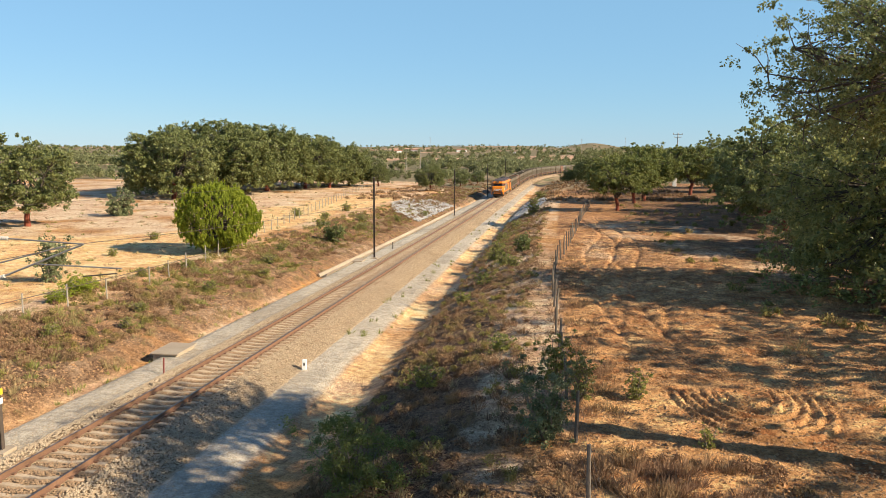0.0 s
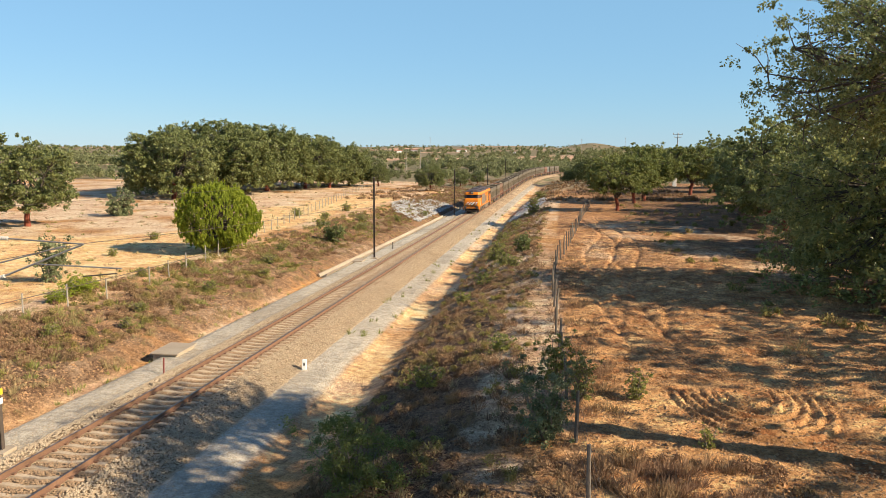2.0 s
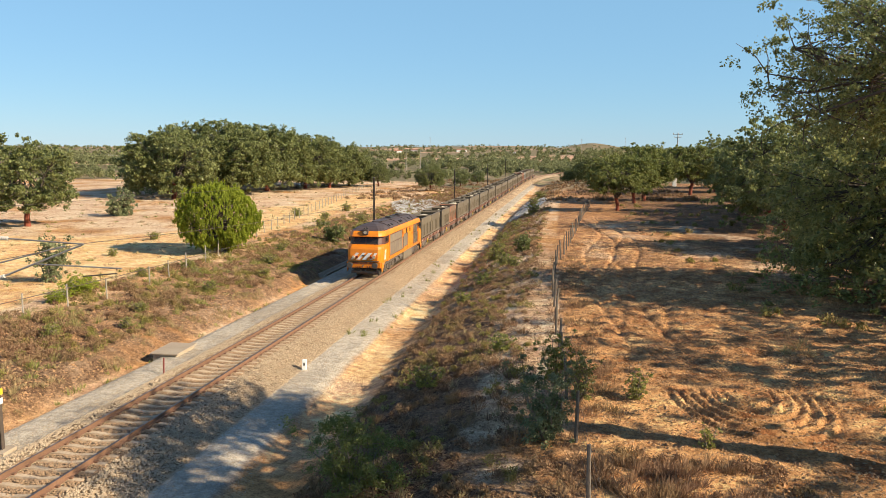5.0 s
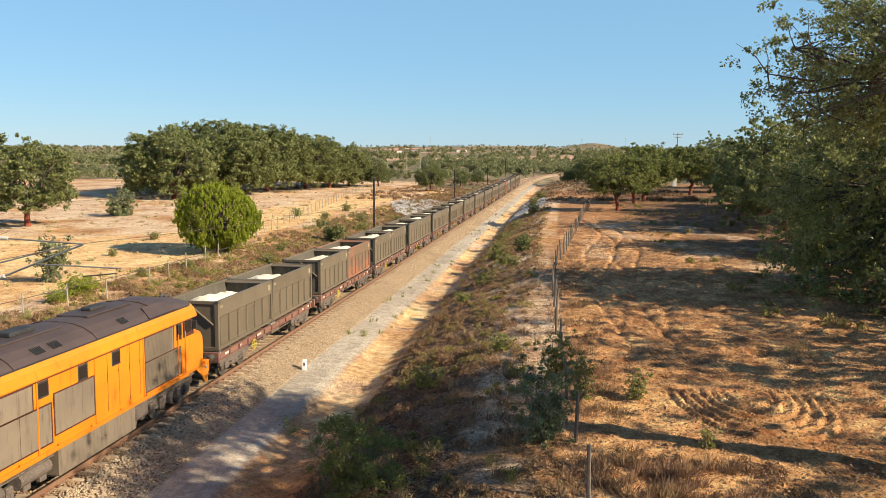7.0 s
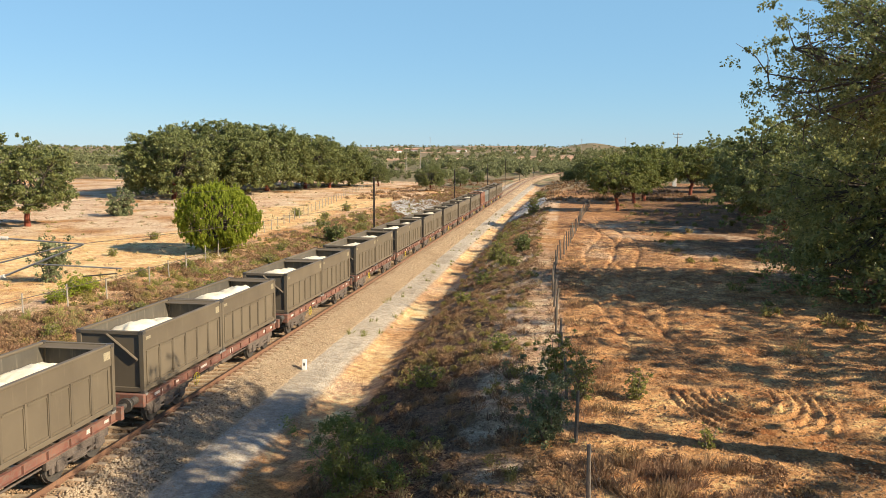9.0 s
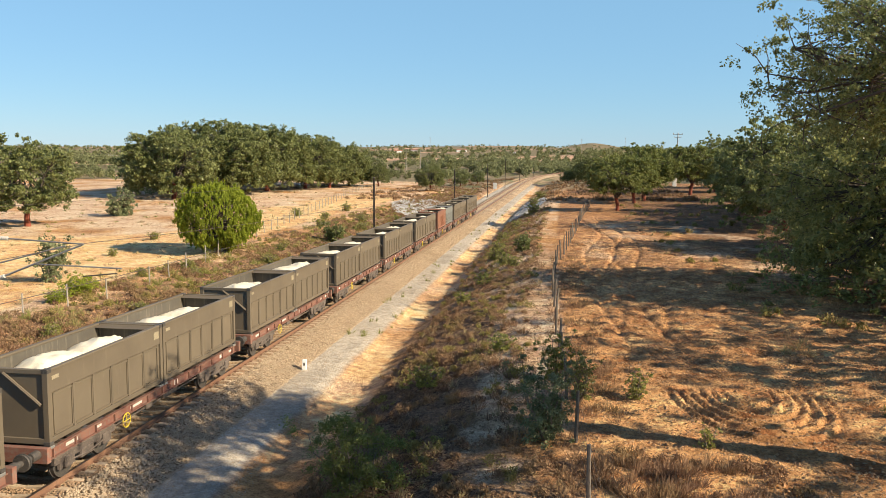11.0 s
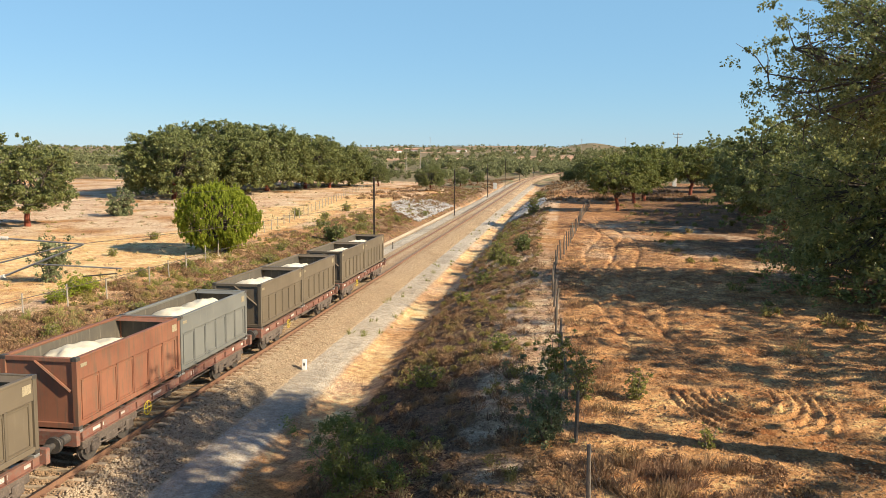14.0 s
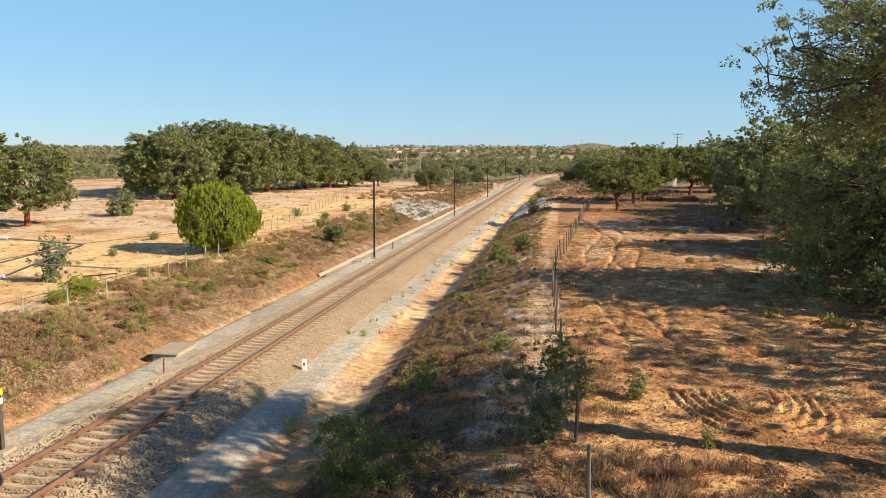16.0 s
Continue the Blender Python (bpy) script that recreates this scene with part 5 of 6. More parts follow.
for u, y, s in ((-9.5, 33.5, 1.1), (-7.8, 37, 0.9), (-8.2, 48, 1.2), (-11, 52, 1.0), (-7.5, 56, 0.9), (-9.0, 61, 1.3), (-10.5, 68, 1.1), (-13.5, 49, 1.0), (-12.5, 53.5, 1.2), (-9, 92, 1.6), (-11, 100, 1.7), (-8, 108, 1.5), (-6.7, 122, 1.4), (-13, 88, 1.6), (-15, 96, 1.5), (-16, 110, 1.8),
                (9.6, 27.5, 1.3), (9.0, 46, 1.2), (9.6, 52, 1.4), (10.5, 60, 1.6), (9.5, 66, 1.6), (9.2, 73, 1.7), (11.5, 57, 1.3), (8.8, 84, 1.7), (9.6, 96, 1.8), (10.8, 118, 2.2), (9.9, 140, 2.4), (10.5, 158, 2.6), (12.2, 30.5, 1.1), (-20, 100, 1.7), (-24, 70, 1.2), (-21, 58, 1.0)):
    m = pose(float(u + track_x(y)), y, float(height(u + track_x(y), y)) - 0.03, 0, 0, _r.uniform(0, 360)) @ Matrix.Scale(s, 4)
    keep = green_tuft.matrix_basis.copy()
    green_tuft.matrix_basis = Matrix()
    copy_thing(green_tuft, m)
    green_tuft.matrix_basis = keep


def blades(x, y, r0, tall, per, wide, seed, material, name, label, category):
    """Dry tufts: thin blades that fan out from the ground, as one mesh."""
    r = np.random.RandomState(seed)
    n = len(x)
    px, py = np.repeat(x, per), np.repeat(y, per)
    rr, hh = np.repeat(r0, per), np.repeat(tall, per)
    m = len(px)
    a, k = r.uniform(0, 6.28, m), r.rand(m) ** 0.6
    bx, by = px + np.cos(a) * rr * k * 0.55, py + np.sin(a) * rr * k * 0.55
    tx, ty = px + np.cos(a) * rr * k * 1.15 + r.normal(0, 0.03, m), py + np.sin(a) * rr * k * 1.15 + r.normal(0, 0.03, m)
    bz = height(bx, by) - 0.02
    h = hh * r.uniform(0.45, 1.1, m) * (1.1 - 0.6 * k)
    w = wide * r.uniform(0.6, 1.4, m)
    b = a + r.uniform(0.8, 2.3, m)
    dx, dy = np.cos(b) * w, np.sin(b) * w
    v = np.stack([np.stack([bx - dx * 0.6, by - dy * 0.6, bz], -1), np.stack([bx + dx * 0.6, by + dy * 0.6, bz], -1),
                  np.stack([tx * 0.5 + bx * 0.5 + dx, ty * 0.5 + by * 0.5 + dy, bz + h * 0.62], -1), np.stack([tx, ty, bz + h], -1)], 1).reshape(-1, 3)
    ob = raw_mesh(name, v, np.arange(4 * m).reshape(m, 4), material)
    return tagged(ob, label, category, kind="stuff")


def scatter(n, u0, u1, y0, y1, seed, power=1.5, patch=None):
    r = np.random.RandomState(seed)
    y = y0 + (y1 - y0) * r.rand(n) ** power
    u = r.uniform(u0, u1, n)
    x = u + track_x(y)
    if patch:
        k = waves(x, y, patch, seed) + r.normal(0, 0.25, n) > 0.0
        x, y = x[k], y[k]
    return x, y


r_ = np.random.RandomState(90)
for seed, n, zone, mat, name, label, rad, tall, per, wide, patch in (
        (102, 2600, (-13.5, -5.3, 20, 190), DRY_GRASS, "dry_grass", "straw-coloured dry grass on the bank", 0.30, 0.30, 44, 0.010, 7),
        (103, 900, (7.4, 13.6, 13, 130), DRY_SHRUB, "dry_heath", "reddish-brown dry heath on the bank", 0.28, 0.34, 46, 0.010, 6),
        (104, 900, (7.4, 13.8, 13, 170), DRY_GRASS, "dry_grass", "thin dry grass on the bank", 0.25, 0.30, 30, 0.010, 6),
        (105, 700, (14.2, 16.4, 12, 60), DRY_SHRUB, "dry_heath", "brown dry heath along the fence", 0.25, 0.32, 34, 0.008, 4),
        (115, 1500, (-60, -14, 34, 120), DRY_SHRUB, "dry_weeds", "low brown dead weeds on the sandy field", 0.35, 0.16, 22, 0.014, 10),
        (116, 1300, (15.2, 27, 24, 75), DRY_SHRUB, "dry_weeds", "brown dead stalks and leaf heaps on the field", 0.32, 0.13, 26, 0.012, 6),
        (106, 900, (-70, -14, 30, 200), DRY_GRASS, "dry_grass", "sparse dry tufts on the sandy field", 0.40, 0.30, 24, 0.025, 12),
        (107, 420, (-70, -14, 30, 200), GREEN_SHRUB, "field_weeds", "sparse green weeds on the sandy field", 0.35, 0.30, 26, 0.025, 12),
        (108, 900, (23, 60, 15, 160), DRY_GRASS, "dry_grass", "dry grass under the oaks", 0.40, 0.35, 34, 0.018, 10),
        (109, 160, (-5.4, -4.2, 20, 150), GREEN_SHRUB, "path_weeds", "weeds along the drain beside the track", 0.22, 0.28, 20, 0.014, 8),
        (110, 60, (3.2, 5.2, 40, 150), GREEN_SHRUB, "path_weeds", "weeds on the gravel path", 0.22, 0.35, 20, 0.014, None),
        (112, 900, (8, 40, 140, 290), DRY_SHRUB, "dry_heath", "reddish-brown heath on the far bank", 0.8, 0.8, 40, 0.05, 14),
        (113, 700, (-26, -6, 140, 290), DRY_SHRUB, "dry_heath", "reddish-brown heath on the far bank", 0.8, 0.7, 40, 0.05, 14),
        (114, 900, (-14, -6.6, 24, 130), GREEN_SHRUB, "bank_weeds", "yellow-green weeds on the bank", 0.32, 0.42, 44, 0.010, 6),
        (111, 700, (15, 19, 12, 19), DRY_SHRUB, "dry_heath", "dry heath at the foot of the field", 0.28, 0.34, 44, 0.010, 3)):
    x, y = scatter(n, *zone, seed, 1.35, patch)
    k = r_.uniform(0.6, 1.4, len(x))
    blades(x, y, rad * k, tall * k, per, wide, seed + 50, mat, name, label, "dry plants")


def mounds(n, zone, seed, material, lo, hi, per, size, patch, label):
    """Low rounded dwarf shrubs of fine dry shoots, as one mesh."""
    r = np.random.RandomState(seed)
    x, y = scatter(n, *zone, seed, 1.4, patch)
    k = r.uniform(lo, hi, len(x))
    c = np.stack([x, y, height(x, y) + 0.22 * k], -1)
    c = np.concatenate([c, c + np.stack([r.normal(0, 0.5, len(x)) * k, r.normal(0, 0.5, len(x)) * k, 0.25 * k], -1)])
    v, f = leaf_cloud(c, np.concatenate([k, 0.65 * k]), per, size, seed + 1, 0.35, 0.72, 2.4, 1.2)
    return tagged(raw_mesh("dry_heath", v, f, material), label, "dry plants", kind="stuff")


mounds(2200, (-13.8, -6.6, 20, 200), 201, DRY_SHRUB, 0.22, 0.55, 100, 0.045, 9, "reddish-brown heath mounds on the bank")
mounds(1000, (-13.8, -6.9, 20, 200), 202, OLIVE_HEATH, 0.20, 0.50, 100, 0.045, 7, "olive and yellow heath mounds on the bank")
mounds(1700, (7.2, 13.2, 13, 120), 203, DRY_SHRUB, 0.14, 0.38, 80, 0.036, 6, "reddish-brown heath mounds on the bank")
mounds(800, (7.2, 13.4, 13, 120), 204, OLIVE_HEATH, 0.14, 0.40, 80, 0.036, 6, "olive heath mounds on the bank")
mounds(420, (13.2, 20, 11, 19.5), 205, DRY_SHRUB, 0.12, 0.30, 90, 0.030, 3, "reddish-brown heath at the foot of the field")
mounds(420, (24, 60, 22, 130), 206, OLIVE_HEATH, 0.25, 0.6, 60, 0.08, 12, "dry undergrowth below the oaks")


def far_woods():
    """Woods and scrub over the valley to the horizon."""
    r = np.random.RandomState(8)
    n = 15000
    d = 250 * (3600 / 250) ** (r.rand(n) ** 0.9)
    a = np.radians(r.uniform(-46, 34, n))
    x, y = 13.8 + d * np.sin(a), d * np.cos(a)
    u = x - track_x(np.clip(y, 0, 420))
    clear = np.where(y < 330, np.abs(u) > 12 + 0.04 * np.clip(y - 200, 0, 200), np.abs(u) > 3)
    belt = waves(x * 0.45, y, 190, 51) + 0.45 * waves(x, y, 60, 52) + 0.25 * smooth(20, 90, u) * smooth(1100, 500, d)
    keep = clear & (belt + r.normal(0, 0.07, n) > 0.20) & ~((d < 330) & (u < -20) & (r.rand(n) < 0.5)) & ~((d < 420) & (r.rand(n) < 0.35))
    x, y, d, u = x[keep], y[keep], d[keep], u[keep]
    z = height(x, y)
    s = r.uniform(2.0, 4.8, len(x)) * (1 + 0.3 * (d > 600)) * (1 + 0.35 * smooth(20, 90, u))
    s = np.minimum(s, np.where(d < 330, 2.4, 9))
    cs, rs = [], []
    for j in range(3):
        cs.append(np.stack([x + r.normal(0, 0.35, len(x)) * s, y + r.normal(0, 0.35, len(x)) * s, z + s * r.uniform(0.5, 1.35, len(x))], -1))
        rs.append(s * r.uniform(0.45, 0.75, len(x)))
    dd = np.concatenate([d] * 3)
    c, rad = np.concatenate(cs), np.concatenate(rs)
    for lo, hi, cnt, size in ((0, 420, 150, 0.42), (420, 900, 70, 0.75), (900, 9000, 30, 1.5)):
        k = (dd >= lo) & (dd < hi)
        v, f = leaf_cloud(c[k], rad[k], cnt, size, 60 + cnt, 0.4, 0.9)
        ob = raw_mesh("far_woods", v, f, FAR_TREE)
        tagged(ob, "distant green and olive woods over the valley, paled as if by haze", "woods", kind="stuff")


far_woods()


# ---- line-side things ----
def beside(u, y, dz=0.0):
    x = float(u + track_x(y))
    return at(x, y, dz)


MASTS = [21.3, 73.4, 130.0, 180.5, 221.0, 262.0, 300.0]


def build_mast(arms):
    m = tagged(new("catenary_mast"), "dark steel catenary mast beside the track", "mast", group="catenary masts")
    bm = bmesh.new()
    box(bm, -0.085, -0.073, -0.075, 0.075, 0.0, 7.9)
    box(bm, 0.073, 0.085, -0.075, 0.075, 0.0, 7.9)
    box(bm, -0.073, 0.073, -0.006, 0.006, 0.0, 7.9)
    part("post", bm, MAST, m)
    part("footing", boxed(-0.32, 0.32, -0.32, 0.32, -0.4, 0.07, bevel=0.02), CONCRETE, m, "concrete footing block")
    part("cap", boxed(-0.13, 0.13, -0.12, 0.12, 7.9, 7.94), GALV, m)
    if arms:
        # local heights are above the foot, which lies 0.5 below the rail
        top = part("top_tube", tube(bmesh.new(), [(0.75, 0, 6.78), (3.16, 0, 6.66)], 0.024, 8), GALV, m, "thin steel stay")
        part("insulator", ribbed((0.12, 0, 6.80), (0.75, 0, 6.78)), CERAMIC, m, "white ribbed insulator")
        part("bracket_tube", tube(bmesh.new(), [(0.55, 0, 5.63), (3.18, 0, 6.66)], 0.030, 8), GALV, m, "steel bracket tube")
        part("insulator", ribbed((0.12, 0, 5.46), (0.55, 0, 5.63)), CERAMIC, m, "white ribbed insulator")
        part("stay_tube", tube(bmesh.new(), [(0.12, 0, 5.95), (2.6, 0, 6.60)], 0.022, 8), GALV, m)
        part("registration_tube", tube(bmesh.new(), [(1.55, 0, 6.02), (4.35, 0, 5.95)], 0.022, 8), GALV, m, "thin horizontal registration tube")
        part("steady_arm", tube(bmesh.new(), [(4.2, 0, 5.93), (4.2, 0, 5.80), (3.1, 0, 5.68)], 0.020, 8), MAST, m)
        plate = part("warning_plate", boxed(0.112, 0.118, -0.10, 0.10, 1.85, 2.05), YELLOW, m, "small yellow warning plate")
        part("number_plate", boxed(0.112, 0.118, -0.08, 0.08, 1.55, 1.75), WHITE_PAINT, m)
    return m


def ribbed(a, b, n=9):
    a, b = Vector(a), Vector(b)
    pts, rad = [], []
    for k in range(n):
        for t, r in ((k + 0.1, 0.03), (k + 0.4, 0.065), (k + 0.6, 0.065), (k + 0.9, 0.03)):
            pts.append(a.lerp(b, t / n))
            rad.append(r)
    return tube(bmesh.new(), pts, rad, 10)


first = build_mast(True)
first.matrix_basis = Matrix.Translation(beside(-3.0, MASTS[0], 0.0))
plain = build_mast(False)
plain.matrix_basis = Matrix.Translation(beside(-3.0, MASTS[1], 0.0))
for y in MASTS[2:]:
    copy_thing(plain, Matrix.Translation(beside(-3.0, y, 0.0)))


def wire(name, label, points, r):
    ob = part(name, tube(bmesh.new(), points, r, 5), MAST, None)
    return tagged(ob, label, "wire")


def overhead():
    ys = [-45.0] + MASTS
    low, top = [], []
    for k, (a, b) in enumerate(zip(ys, ys[1:])):
        for j in range(8):
            t = j / 8
            y = a + (b - a) * t
            zig = (1.3 if k % 2 == 0 else 0.25) * t + (0.25 if k % 2 == 0 else 1.3) * (1 - t)
            low.append(on_track(y) @ Vector((zig, 0, 5.22)))
            top.append(on_track(y) @ Vector((0.2, 0, 6.16 - 1.6 * t * (1 - t))))
    wire("contact_wire", "thin dark contact wire over the track", low, 0.009)
    wire("carrier_wire", "thin dark carrier wire over the track", top, 0.009)
    wire("earth_wire", "thin wire between the mast tops", [beside(-3.0, y, 7.7) for y in MASTS], 0.006)


overhead()


def fence(points, high, posts_mat, name, label, wires, lean, seed, thick=0.05):
    """Posts along a line of ground points, with wires between them."""
    rnd = random.Random(seed)
    f = tagged(new(name), label, "fence")
    tops = []
    shapes = [tube(bmesh.new(), [(0, 0, -0.35), (0.01, 0, high * 0.5), (0, 0.01, high * k)], [thick, thick * 0.95, thick * 0.85], 7) for k in (1.0, 0.93, 1.06)]
    meshes = []
    for bm in shapes:
        me = bpy.data.meshes.new("post")
        bm.to_mesh(me)
        bm.free()
        me.materials.append(posts_mat)
        meshes.append(me)
    for x, y in points:
        p = at(x, y)
        ob = new("post", rnd.choice(meshes))
        ob.parent = f
        ob.matrix_basis = pose(p.x, p.y, p.z, rnd.gauss(0, lean), rnd.gauss(0, lean), rnd.uniform(0, 360))
        tops.append(ob.matrix_basis)
    for k in range(wires):
        z = high * (0.18 + 0.76 * k / max(1, wires - 1))
        part("wire", tube(bmesh.new(), [m @ Vector((0, 0, z)) for m in tops], 0.0035, 4), MAST, f)
    return f


def line(points, step):
    out = []
    for (x0, y0), (x1, y1) in zip(points, points[1:]):
        n = max(1, round(math.hypot(x1 - x0, y1 - y0) / step))
        out += [(x0 + (x1 - x0) * k / n, y0 + (y1 - y0) * k / n) for k in range(n)]
    return out + [points[-1]]


fence(line([(15.1, 8.0), (15.0, 16.6), (14.75, 24), (14.6, 33), (14.65, 45.5), (15.1, 55.5), (15.8, 61.5), (17.7, 82), (19.3, 101), (21.5, 122)], 3.0), 1.45, POST_WOOD, "fence", "leaning weathered post and wire fence along the field", 5, 2.2, 3, 0.055)
fence(line([(-13.0, 30.5), (-12.5, 35.75), (-11.6, 42), (-11.3, 46.5), (-11.9, 53), (-12.2, 57), (-17.0, 94), (-23, 140), (-30, 190)], 3.3), 1.25, POST_CONC, "fence", "thin grey post and wire fence on the bank", 3, 1.5, 4, 0.045)


def marker():
    m = tagged(new("kilometre_marker"), "small white painted concrete marker post", "marker post")
    bm = boxed(-0.10, 0.10, -0.09, 0.09, -0.25, 0.46, bevel=0.02)
    body = part("post", bm, WHITE_PAINT, m)
    part("number_bar", boxed(-0.03, 0.03, -0.096, -0.088, 0.20, 0.34), BLACK, m)
    m.matrix_basis = Matrix.Translation(beside(3.18, 32.8)) @ pose(0, 0, 0, 0, 3, 8)
    small = tagged(part("marker_stub", boxed(-0.12, 0.12, -0.12, 0.12, -0.2, 0.35, bevel=0.02), CONCRETE), "short pale concrete stub on the path", "marker post")
    small.matrix_basis = Matrix.Translation(beside(3.7, 134.5))
    return m


marker()


def cable_pit():
    c = tagged(new("cable_pit"), "low concrete cable pit with a flat slab lid", "cable pit")
    part("chamber", boxed(-0.60, 0.60, -0.95, 0.95, -0.3, 0.12, bevel=0.02), CONCRETE, c)
    part("lid", boxed(-0.70, 0.70, -1.05, 1.05, 0.125, 0.20, bevel=0.02), CONCRETE, c, "pale worn concrete slab")
    c.matrix_basis = Matrix.Translation(beside(-3.95, 34.6, 0.02)) @ pose(0, 0, 0, 0, 0, 0)
    return c


cable_pit()
pit2 = tagged(part("drain_slab", boxed(-0.5, 0.5, -0.9, 0.9, -0.2, 0.12, bevel=0.02), CONCRETE), "small concrete drain slab beside the path", "drain slab")
pit2.matrix_basis = Matrix.Translation(beside(-4.0, 71.3))
rod = tagged(part("stake", tube(bmesh.new(), [(0, 0, -0.2), (0, 0, 0.66)], 0.035, 8), RED_PAINT), "short rusty red steel stake beside the ballast", "stake")
rod.matrix_basis = Matrix.Translation(beside(-2.55, 30.9)) @ pose(0, 0, 0, 0, 2, 0)
rod2 = tagged(part("stake", boxed(-0.05, 0.05, -0.05, 0.05, -0.2, 0.72, bevel=0.01), MAST), "short dark steel stake beside the track", "stake")
rod2.matrix_basis = Matrix.Translation(beside(-3.0, 82.0))


def drain():
    """The concrete channel along the foot of the left bank."""
    d = tagged(new("drain_channel"), "narrow pale concrete drain along the path", "drain", kind="structure")
    for y0 in np.arange(62, 150, 5.0):
        prof = [(-4.35, -0.53), (-4.5, -0.53), (-4.62, -0.80), (-4.95, -0.80), (-5.08, -0.55), (-5.2, -0.55), (-5.05, -0.86), (-4.5, -0.86)]
        rows = [[on_track(y) @ Vector((a, 0, b + 0.02)) for a, b in prof] for y in (y0, y0 + 4.96)]
        part("channel_piece", loft(bmesh.new(), rows), CONCRETE, d)
    return d


drain()


def riprap(name, label, u0, u1, y0, y1, n, seed, skew=0.0):
    r = np.random.RandomState(seed)
    t, w = r.rand(n), r.rand(n)
    y = y0 + (y1 - y0) * t
    u = u0 + (u1 - u0) * w * (0.55 + 0.45 * np.sin(3.14 * t)) 
    x = u + track_x(y + skew * w)
    y = y + skew * w
    ob = stones(x, y, height(x, y) + 0.05, r.uniform(0.14, 0.34, n), RIPRAP, name, None, seed)
    return tagged(ob, label, "rock fill")


riprap("riprap", "grey broken rock fill on the cutting slope", -6.0, -14.5, 113, 148, 2600, 71, 6)
riprap("riprap", "grey broken rock fill on the shaded bank", 7.2, 12.0, 118, 162, 1800, 72, 4)

# soil clods, small stones and leaf litter
r_ = np.random.RandomState(91)
for n, u0, u1, y0, y1, lo, hi, mat, name, label in (
        (34000, 14.4, 30, 13, 75, 0.014, 0.075, CLOD, "soil_clods", "loose soil clods on the field"),
        (9000, 6.8, 14, 13, 70, 0.010, 0.03, CLOD, "bank_stones", "small loose stones on the bank"),
        (14000, -13, -4.9, 20, 90, 0.02, 0.08, CLOD, "bank_stones", "small loose stones on the bank"),
        (26000, 2.7, 5.4, 14, 70, 0.008, 0.026, STONES, "path_gravel", "loose gravel on the path"),
        (12000, -4.6, -2.3, 20, 70, 0.008, 0.026, STONES, "path_gravel", "loose gravel on the path")):
    y = y0 + (y1 - y0) * r_.rand(n) ** 1.5
    x = r_.uniform(u0, u1, n) + track_x(y)
    ob = stones(x, y, height(x, y), r_.uniform(0, 1, n) ** 2.5 * (hi - lo) + lo, mat, name, None, n)
    tagged(ob, label, "loose stones")


def litter(n, u0, u1, y0, y1, seed):
    r = np.random.RandomState(seed)
    y = y0 + (y1 - y0) * r.rand(n) ** 1.4
    x = r.uniform(u0, u1, n) + track_x(y)
    k = waves(x, y, 5, seed) + r.normal(0, 0.3, n) > -0.05
    x, y = x[k], y[k]
    n = len(x)
    a, s = r.uniform(0, 6.28, n), r.uniform(0.02, 0.06, n)
    z = height(x, y) + 0.012
    v = np.stack([np.stack([x + np.cos(a + b) * s * w, y + np.sin(a + b) * s * w, z + r.uniform(-0.005, 0.03, n)], -1) for b, w in ((0, 1.3), (1.57, 0.6), (3.14, 1.3), (4.71, 0.6))], 1).reshape(-1, 3)
    ob = raw_mesh("leaf_litter", v, np.arange(4 * n).reshape(n, 4), LITTER)
    return tagged(ob, "dry brown fallen leaves under the oaks", "leaf litter", kind="stuff")


litter(42000, 15, 34, 12, 70, 5)
litter(26000, 7.2, 14.5, 12, 60, 6)

# ---- things far off ----
def farm(x, y, turn, w, d, h, label):
    hs = tagged(new("farmhouse"), label, "house", group="far houses")
    part("wall", boxed(-w / 2, w / 2, -d / 2, d / 2, -1.5, h), LIMEWASH, hs, "white washed walls")
    bm = bmesh.new()
    e = 0.4
    ring_ = [(-w / 2 - e, -d / 2 - e, h), (w / 2 + e, -d / 2 - e, h), (w / 2 + e, d / 2 + e, h), (-w / 2 - e, d / 2 + e, h)]
    v = [bm.verts.new(p) for p in ring_] + [bm.verts.new((-w / 2 - e, 0, h + d * 0.28)), bm.verts.new((w / 2 + e, 0, h + d * 0.28))]
    for f in ((0, 1, 5, 4), (2, 3, 4, 5), (1, 2, 5), (3, 0, 4), (3, 2, 1, 0)):
        bm.faces.new([v[i] for i in f])
    part("roof", bm, ROOF_TILE, hs, "red clay tile roof")
    for k in range(max(2, int(w / 5))):
        wx = -w / 2 + (k + 0.5) * w / max(2, int(w / 5))
        part("window", boxed(wx - 0.6, wx + 0.6, -d / 2 - 0.03, -d / 2 + 0.02, h * 0.35, h * 0.7), glass, hs)
    hs.matrix_basis = Matrix.Translation(at(x, y)) @ pose(0, 0, 0, 0, 0, turn)
    return hs


for x, y, turn, w, d, h in ((-615, 1069, 20, 26, 10, 5.5), (-590, 1085, 35, 16, 9, 6), (-640, 1090, 10, 14, 8, 4.5), (-311, 1455, 10, 18, 10, 8), (-262, 1480, 30, 26, 10, 7), (-235, 1520, 0, 20, 10, 7), (-160, 1700, 20, 30, 12, 7), (-60, 1500, 40, 18, 10, 6), (-40, 1540, 0, 14, 10, 6), (260, 1900, 10, 26, 10, 6), (330, 1850, 30, 20, 10, 6)):
    farm(x, y, turn, w * 0.75, d * 0.75, h * 0.6, "far white farmhouse with red tile roof")


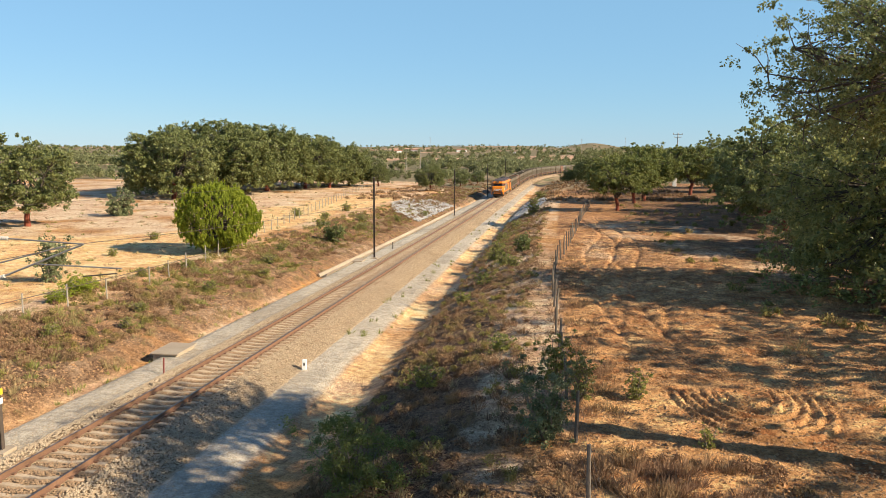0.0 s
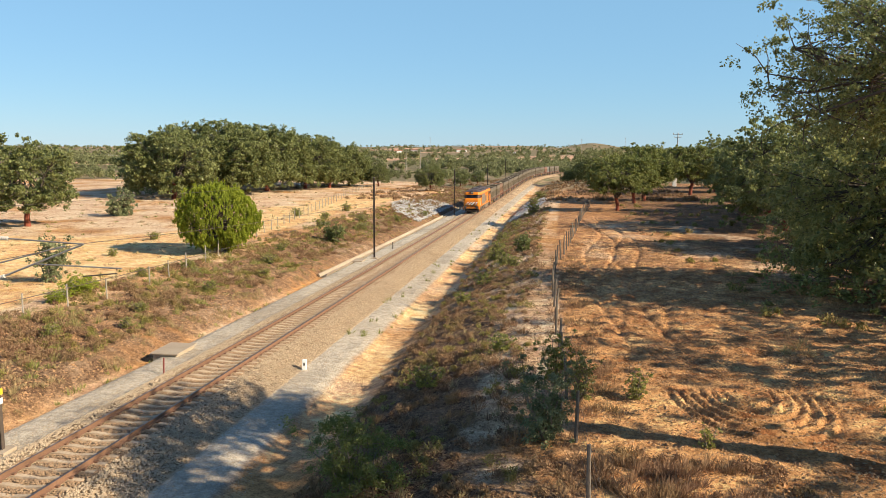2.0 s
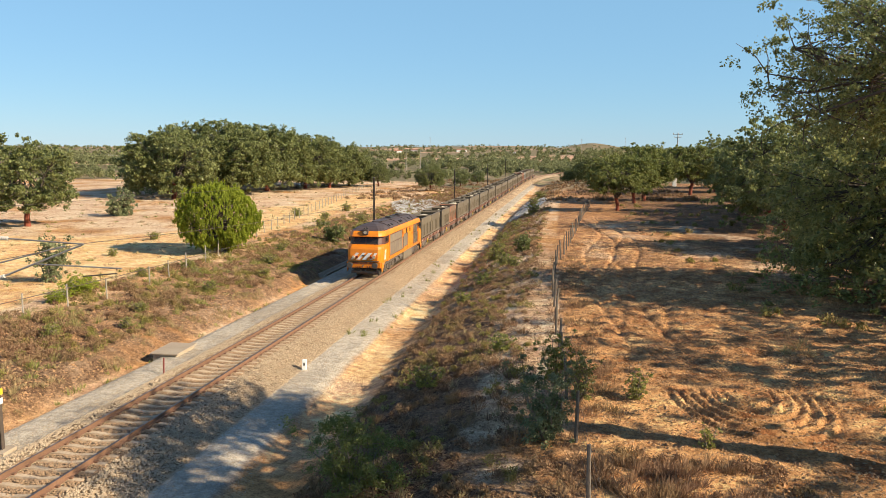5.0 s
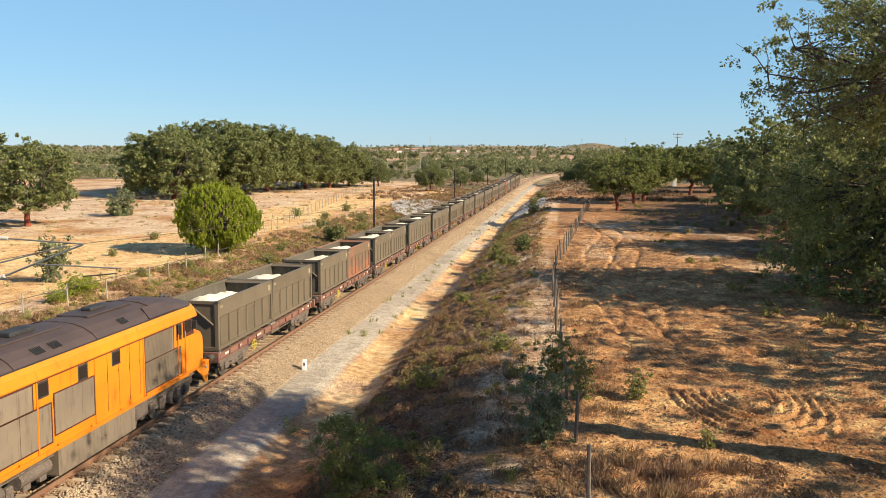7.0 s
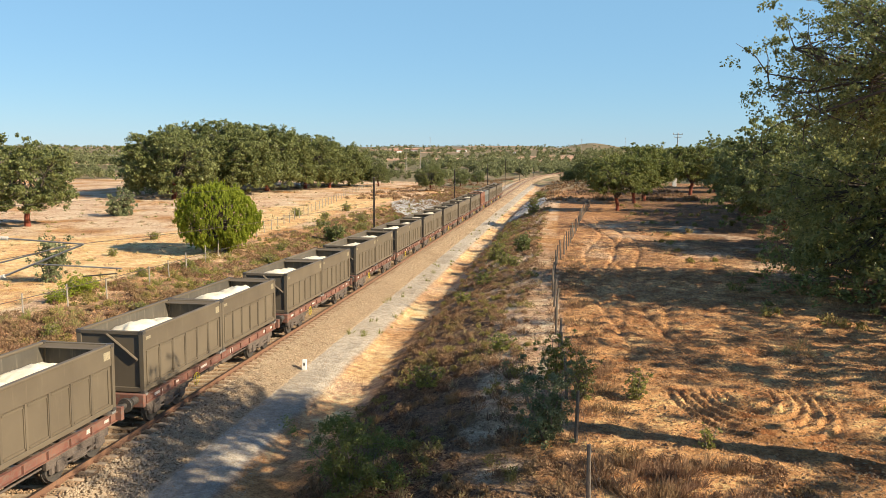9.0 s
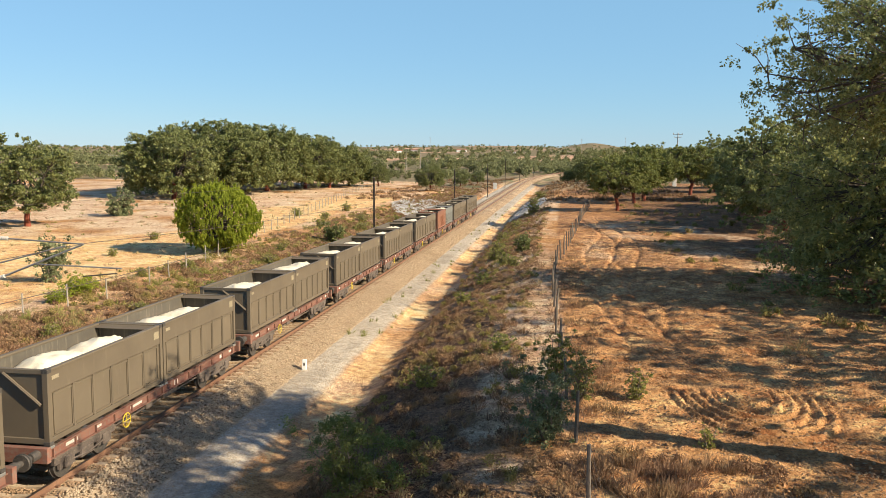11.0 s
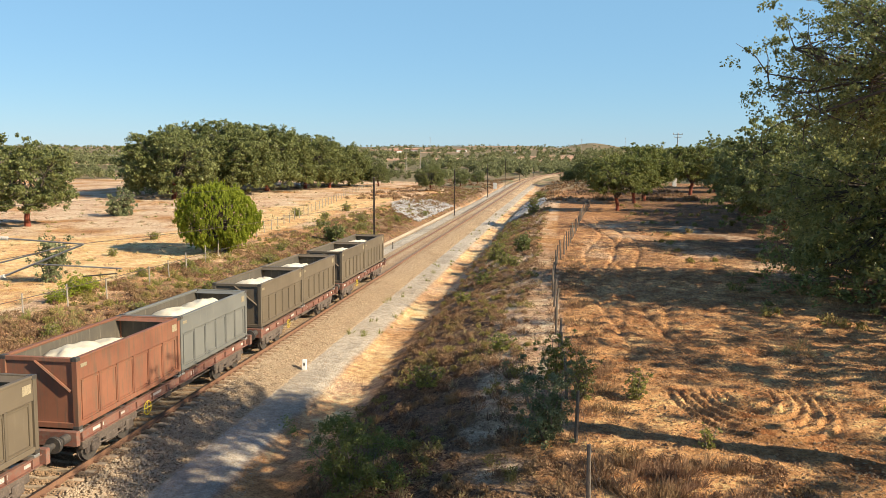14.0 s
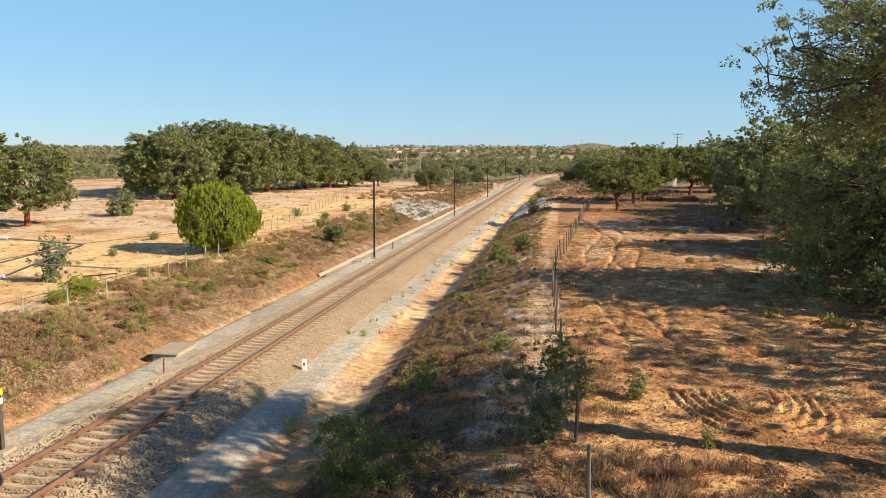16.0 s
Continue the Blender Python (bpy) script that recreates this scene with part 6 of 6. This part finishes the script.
def pylon(x, y, high, arms=True, label="far wooden power pole with cross arms"):
    p = tagged(new("power_pole"), label, "power pole", group="far power poles")
    part("pole", tube(bmesh.new(), [(0, 0, -0.5), (0, 0, high)], [0.20, 0.13], 8), POST_CONC, p)
    if arms:
        for z, w in ((high - 0.4, 1.3), (high - 1.3, 0.9)):
            part("cross_arm", boxed(-w, w, -0.07, 0.07, z - 0.07, z + 0.07), GALV, p)
            for dx in (-w * 0.9, 0, w * 0.9):
                part("insulator", tube(bmesh.new(), [(dx, 0, z + 0.07), (dx, 0, z + 0.35)], 0.06, 6), CERAMIC, p)
    p.matrix_basis = Matrix.Translation(at(x, y))
    return p


pylon(50.2, 214.5, 14.3)
for x, y, h in ((-44, 330, 13), (-40, 345, 13), (-115, 900, 26), (60, 900, 26), (130, 1100, 28)):
    pylon(x, y, h, label="far grey power pole over the valley")
cab = tagged(part("equipment_cabinet", boxed(-0.5, 0.5, -0.4, 0.4, -0.2, 2.1, bevel=0.03), WHITE_PAINT), "white equipment cabinet at the foot of a power pole", "cabinet")
cab.matrix_basis = Matrix.Translation(at(49.6, 213.6))
board = tagged(new("signal_board"), "white board on a post beside the track", "sign")
part("post", tube(bmesh.new(), [(0, 0, -0.2), (0, 0, 1.0)], 0.05, 8), GALV, board)
part("panel", boxed(-0.45, 0.45, -0.03, 0.03, 0.6, 2.3, bevel=0.01), WHITE_PAINT, board)
board.matrix_basis = Matrix.Translation(beside(-4.0, 205.0))
rail_guard = tagged(part("guard_rail", boxed(-4.5, 4.5, -0.15, 0.15, 0.5, 1.3, bevel=0.02), GALV), "pale road guard rail beyond the curve", "guard rail")
rail_guard.matrix_basis = Matrix.Translation(at(46, 290, 0.4)) @ pose(0, 0, 0, 0, 0, 8)


# ---- sleepers, one by one ----
def build_sleepers():
    bm = bmesh.new()
    prof = [(-1.30, 0.26, -0.36, -0.19), (-0.55, 0.26, -0.36, -0.165), (0.0, 0.22, -0.36, -0.215), (0.55, 0.26, -0.36, -0.165), (1.30, 0.26, -0.36, -0.19)]
    loft(bm, [[(x, -w / 2, z0), (x, w / 2, z0), (x, w / 2 - 0.04, z1), (x, -w / 2 + 0.04, z1)] for x, w, z0, z1 in prof])
    me = bpy.data.meshes.new("sleeper")
    bm.normal_update()
    bm.to_mesh(me)
    bm.free()
    me.materials.append(SLEEPER_CONC)
    clip_bm = bmesh.new()
    for dx in (-0.97, -0.77, 0.77, 0.97):
        box(clip_bm, dx - 0.05, dx + 0.05, -0.06, 0.06, -0.17, -0.125)
    clip_me = bpy.data.meshes.new("rail_clip")
    clip_bm.to_mesh(clip_me)
    clip_bm.free()
    clip_me.materials.append(RAIL_SIDE)
    n0 = int(13.5 / SLEEPER)
    for k in range(n0, n0 + 290):
        ob = new("sleeper", me)
        ob.parent, ob.matrix_basis = track, on_track((k + 0.5) * SLEEPER)
        if k < n0 + 90:
            c = new("rail_clip", clip_me)
            c.parent = ob
    verts, faces = [], []
    base = [tuple(v.co) for v in me.vertices]
    polys = [tuple(p.vertices) for p in me.polygons if len(p.vertices) == 4]
    for k in [*range(int(-30 / SLEEPER), n0), *range(n0 + 290, int(330 / SLEEPER))]:
        m = on_track((k + 0.5) * SLEEPER)
        o = len(verts)
        verts += [m @ Vector(v) for v in base]
        faces += [tuple(o + i for i in p) for p in polys]
    tagged(raw_mesh("far_sleepers", [tuple(v) for v in verts], faces, SLEEPER_CONC, track), kind="stuff")


build_sleepers()


# ---- what moves ----
def motions():
    # where the front buffers are along the track, by the second
    seen_t = [0.0, 2.0, 4.0, 6.3, 7.0, 8.0, 9.0, 11.5, 12.5, 15.8]
    seen_y = [174.0, 128.7, 81.1, 25.05, 8.4, -15.2, -38.7, -96.9, -119.5, -192.9]
    run = np.polynomial.Polynomial.fit(seen_t, seen_y, 5)
    for ob, behind in TRAIN:
        dz = 1.15 if ob["category"] in ("container", "sand load") else 0.0
        lead = 9.27 if ob["category"] == "locomotive" else 0.0
        rows = []
        for t in np.arange(0, 16.01, 0.8):
            y = float(run(t)) + behind
            rows.append((float(t), on_track(y + lead) @ Matrix.Translation((0, -lead, dz))))
        walk(ob, rows)


motions()
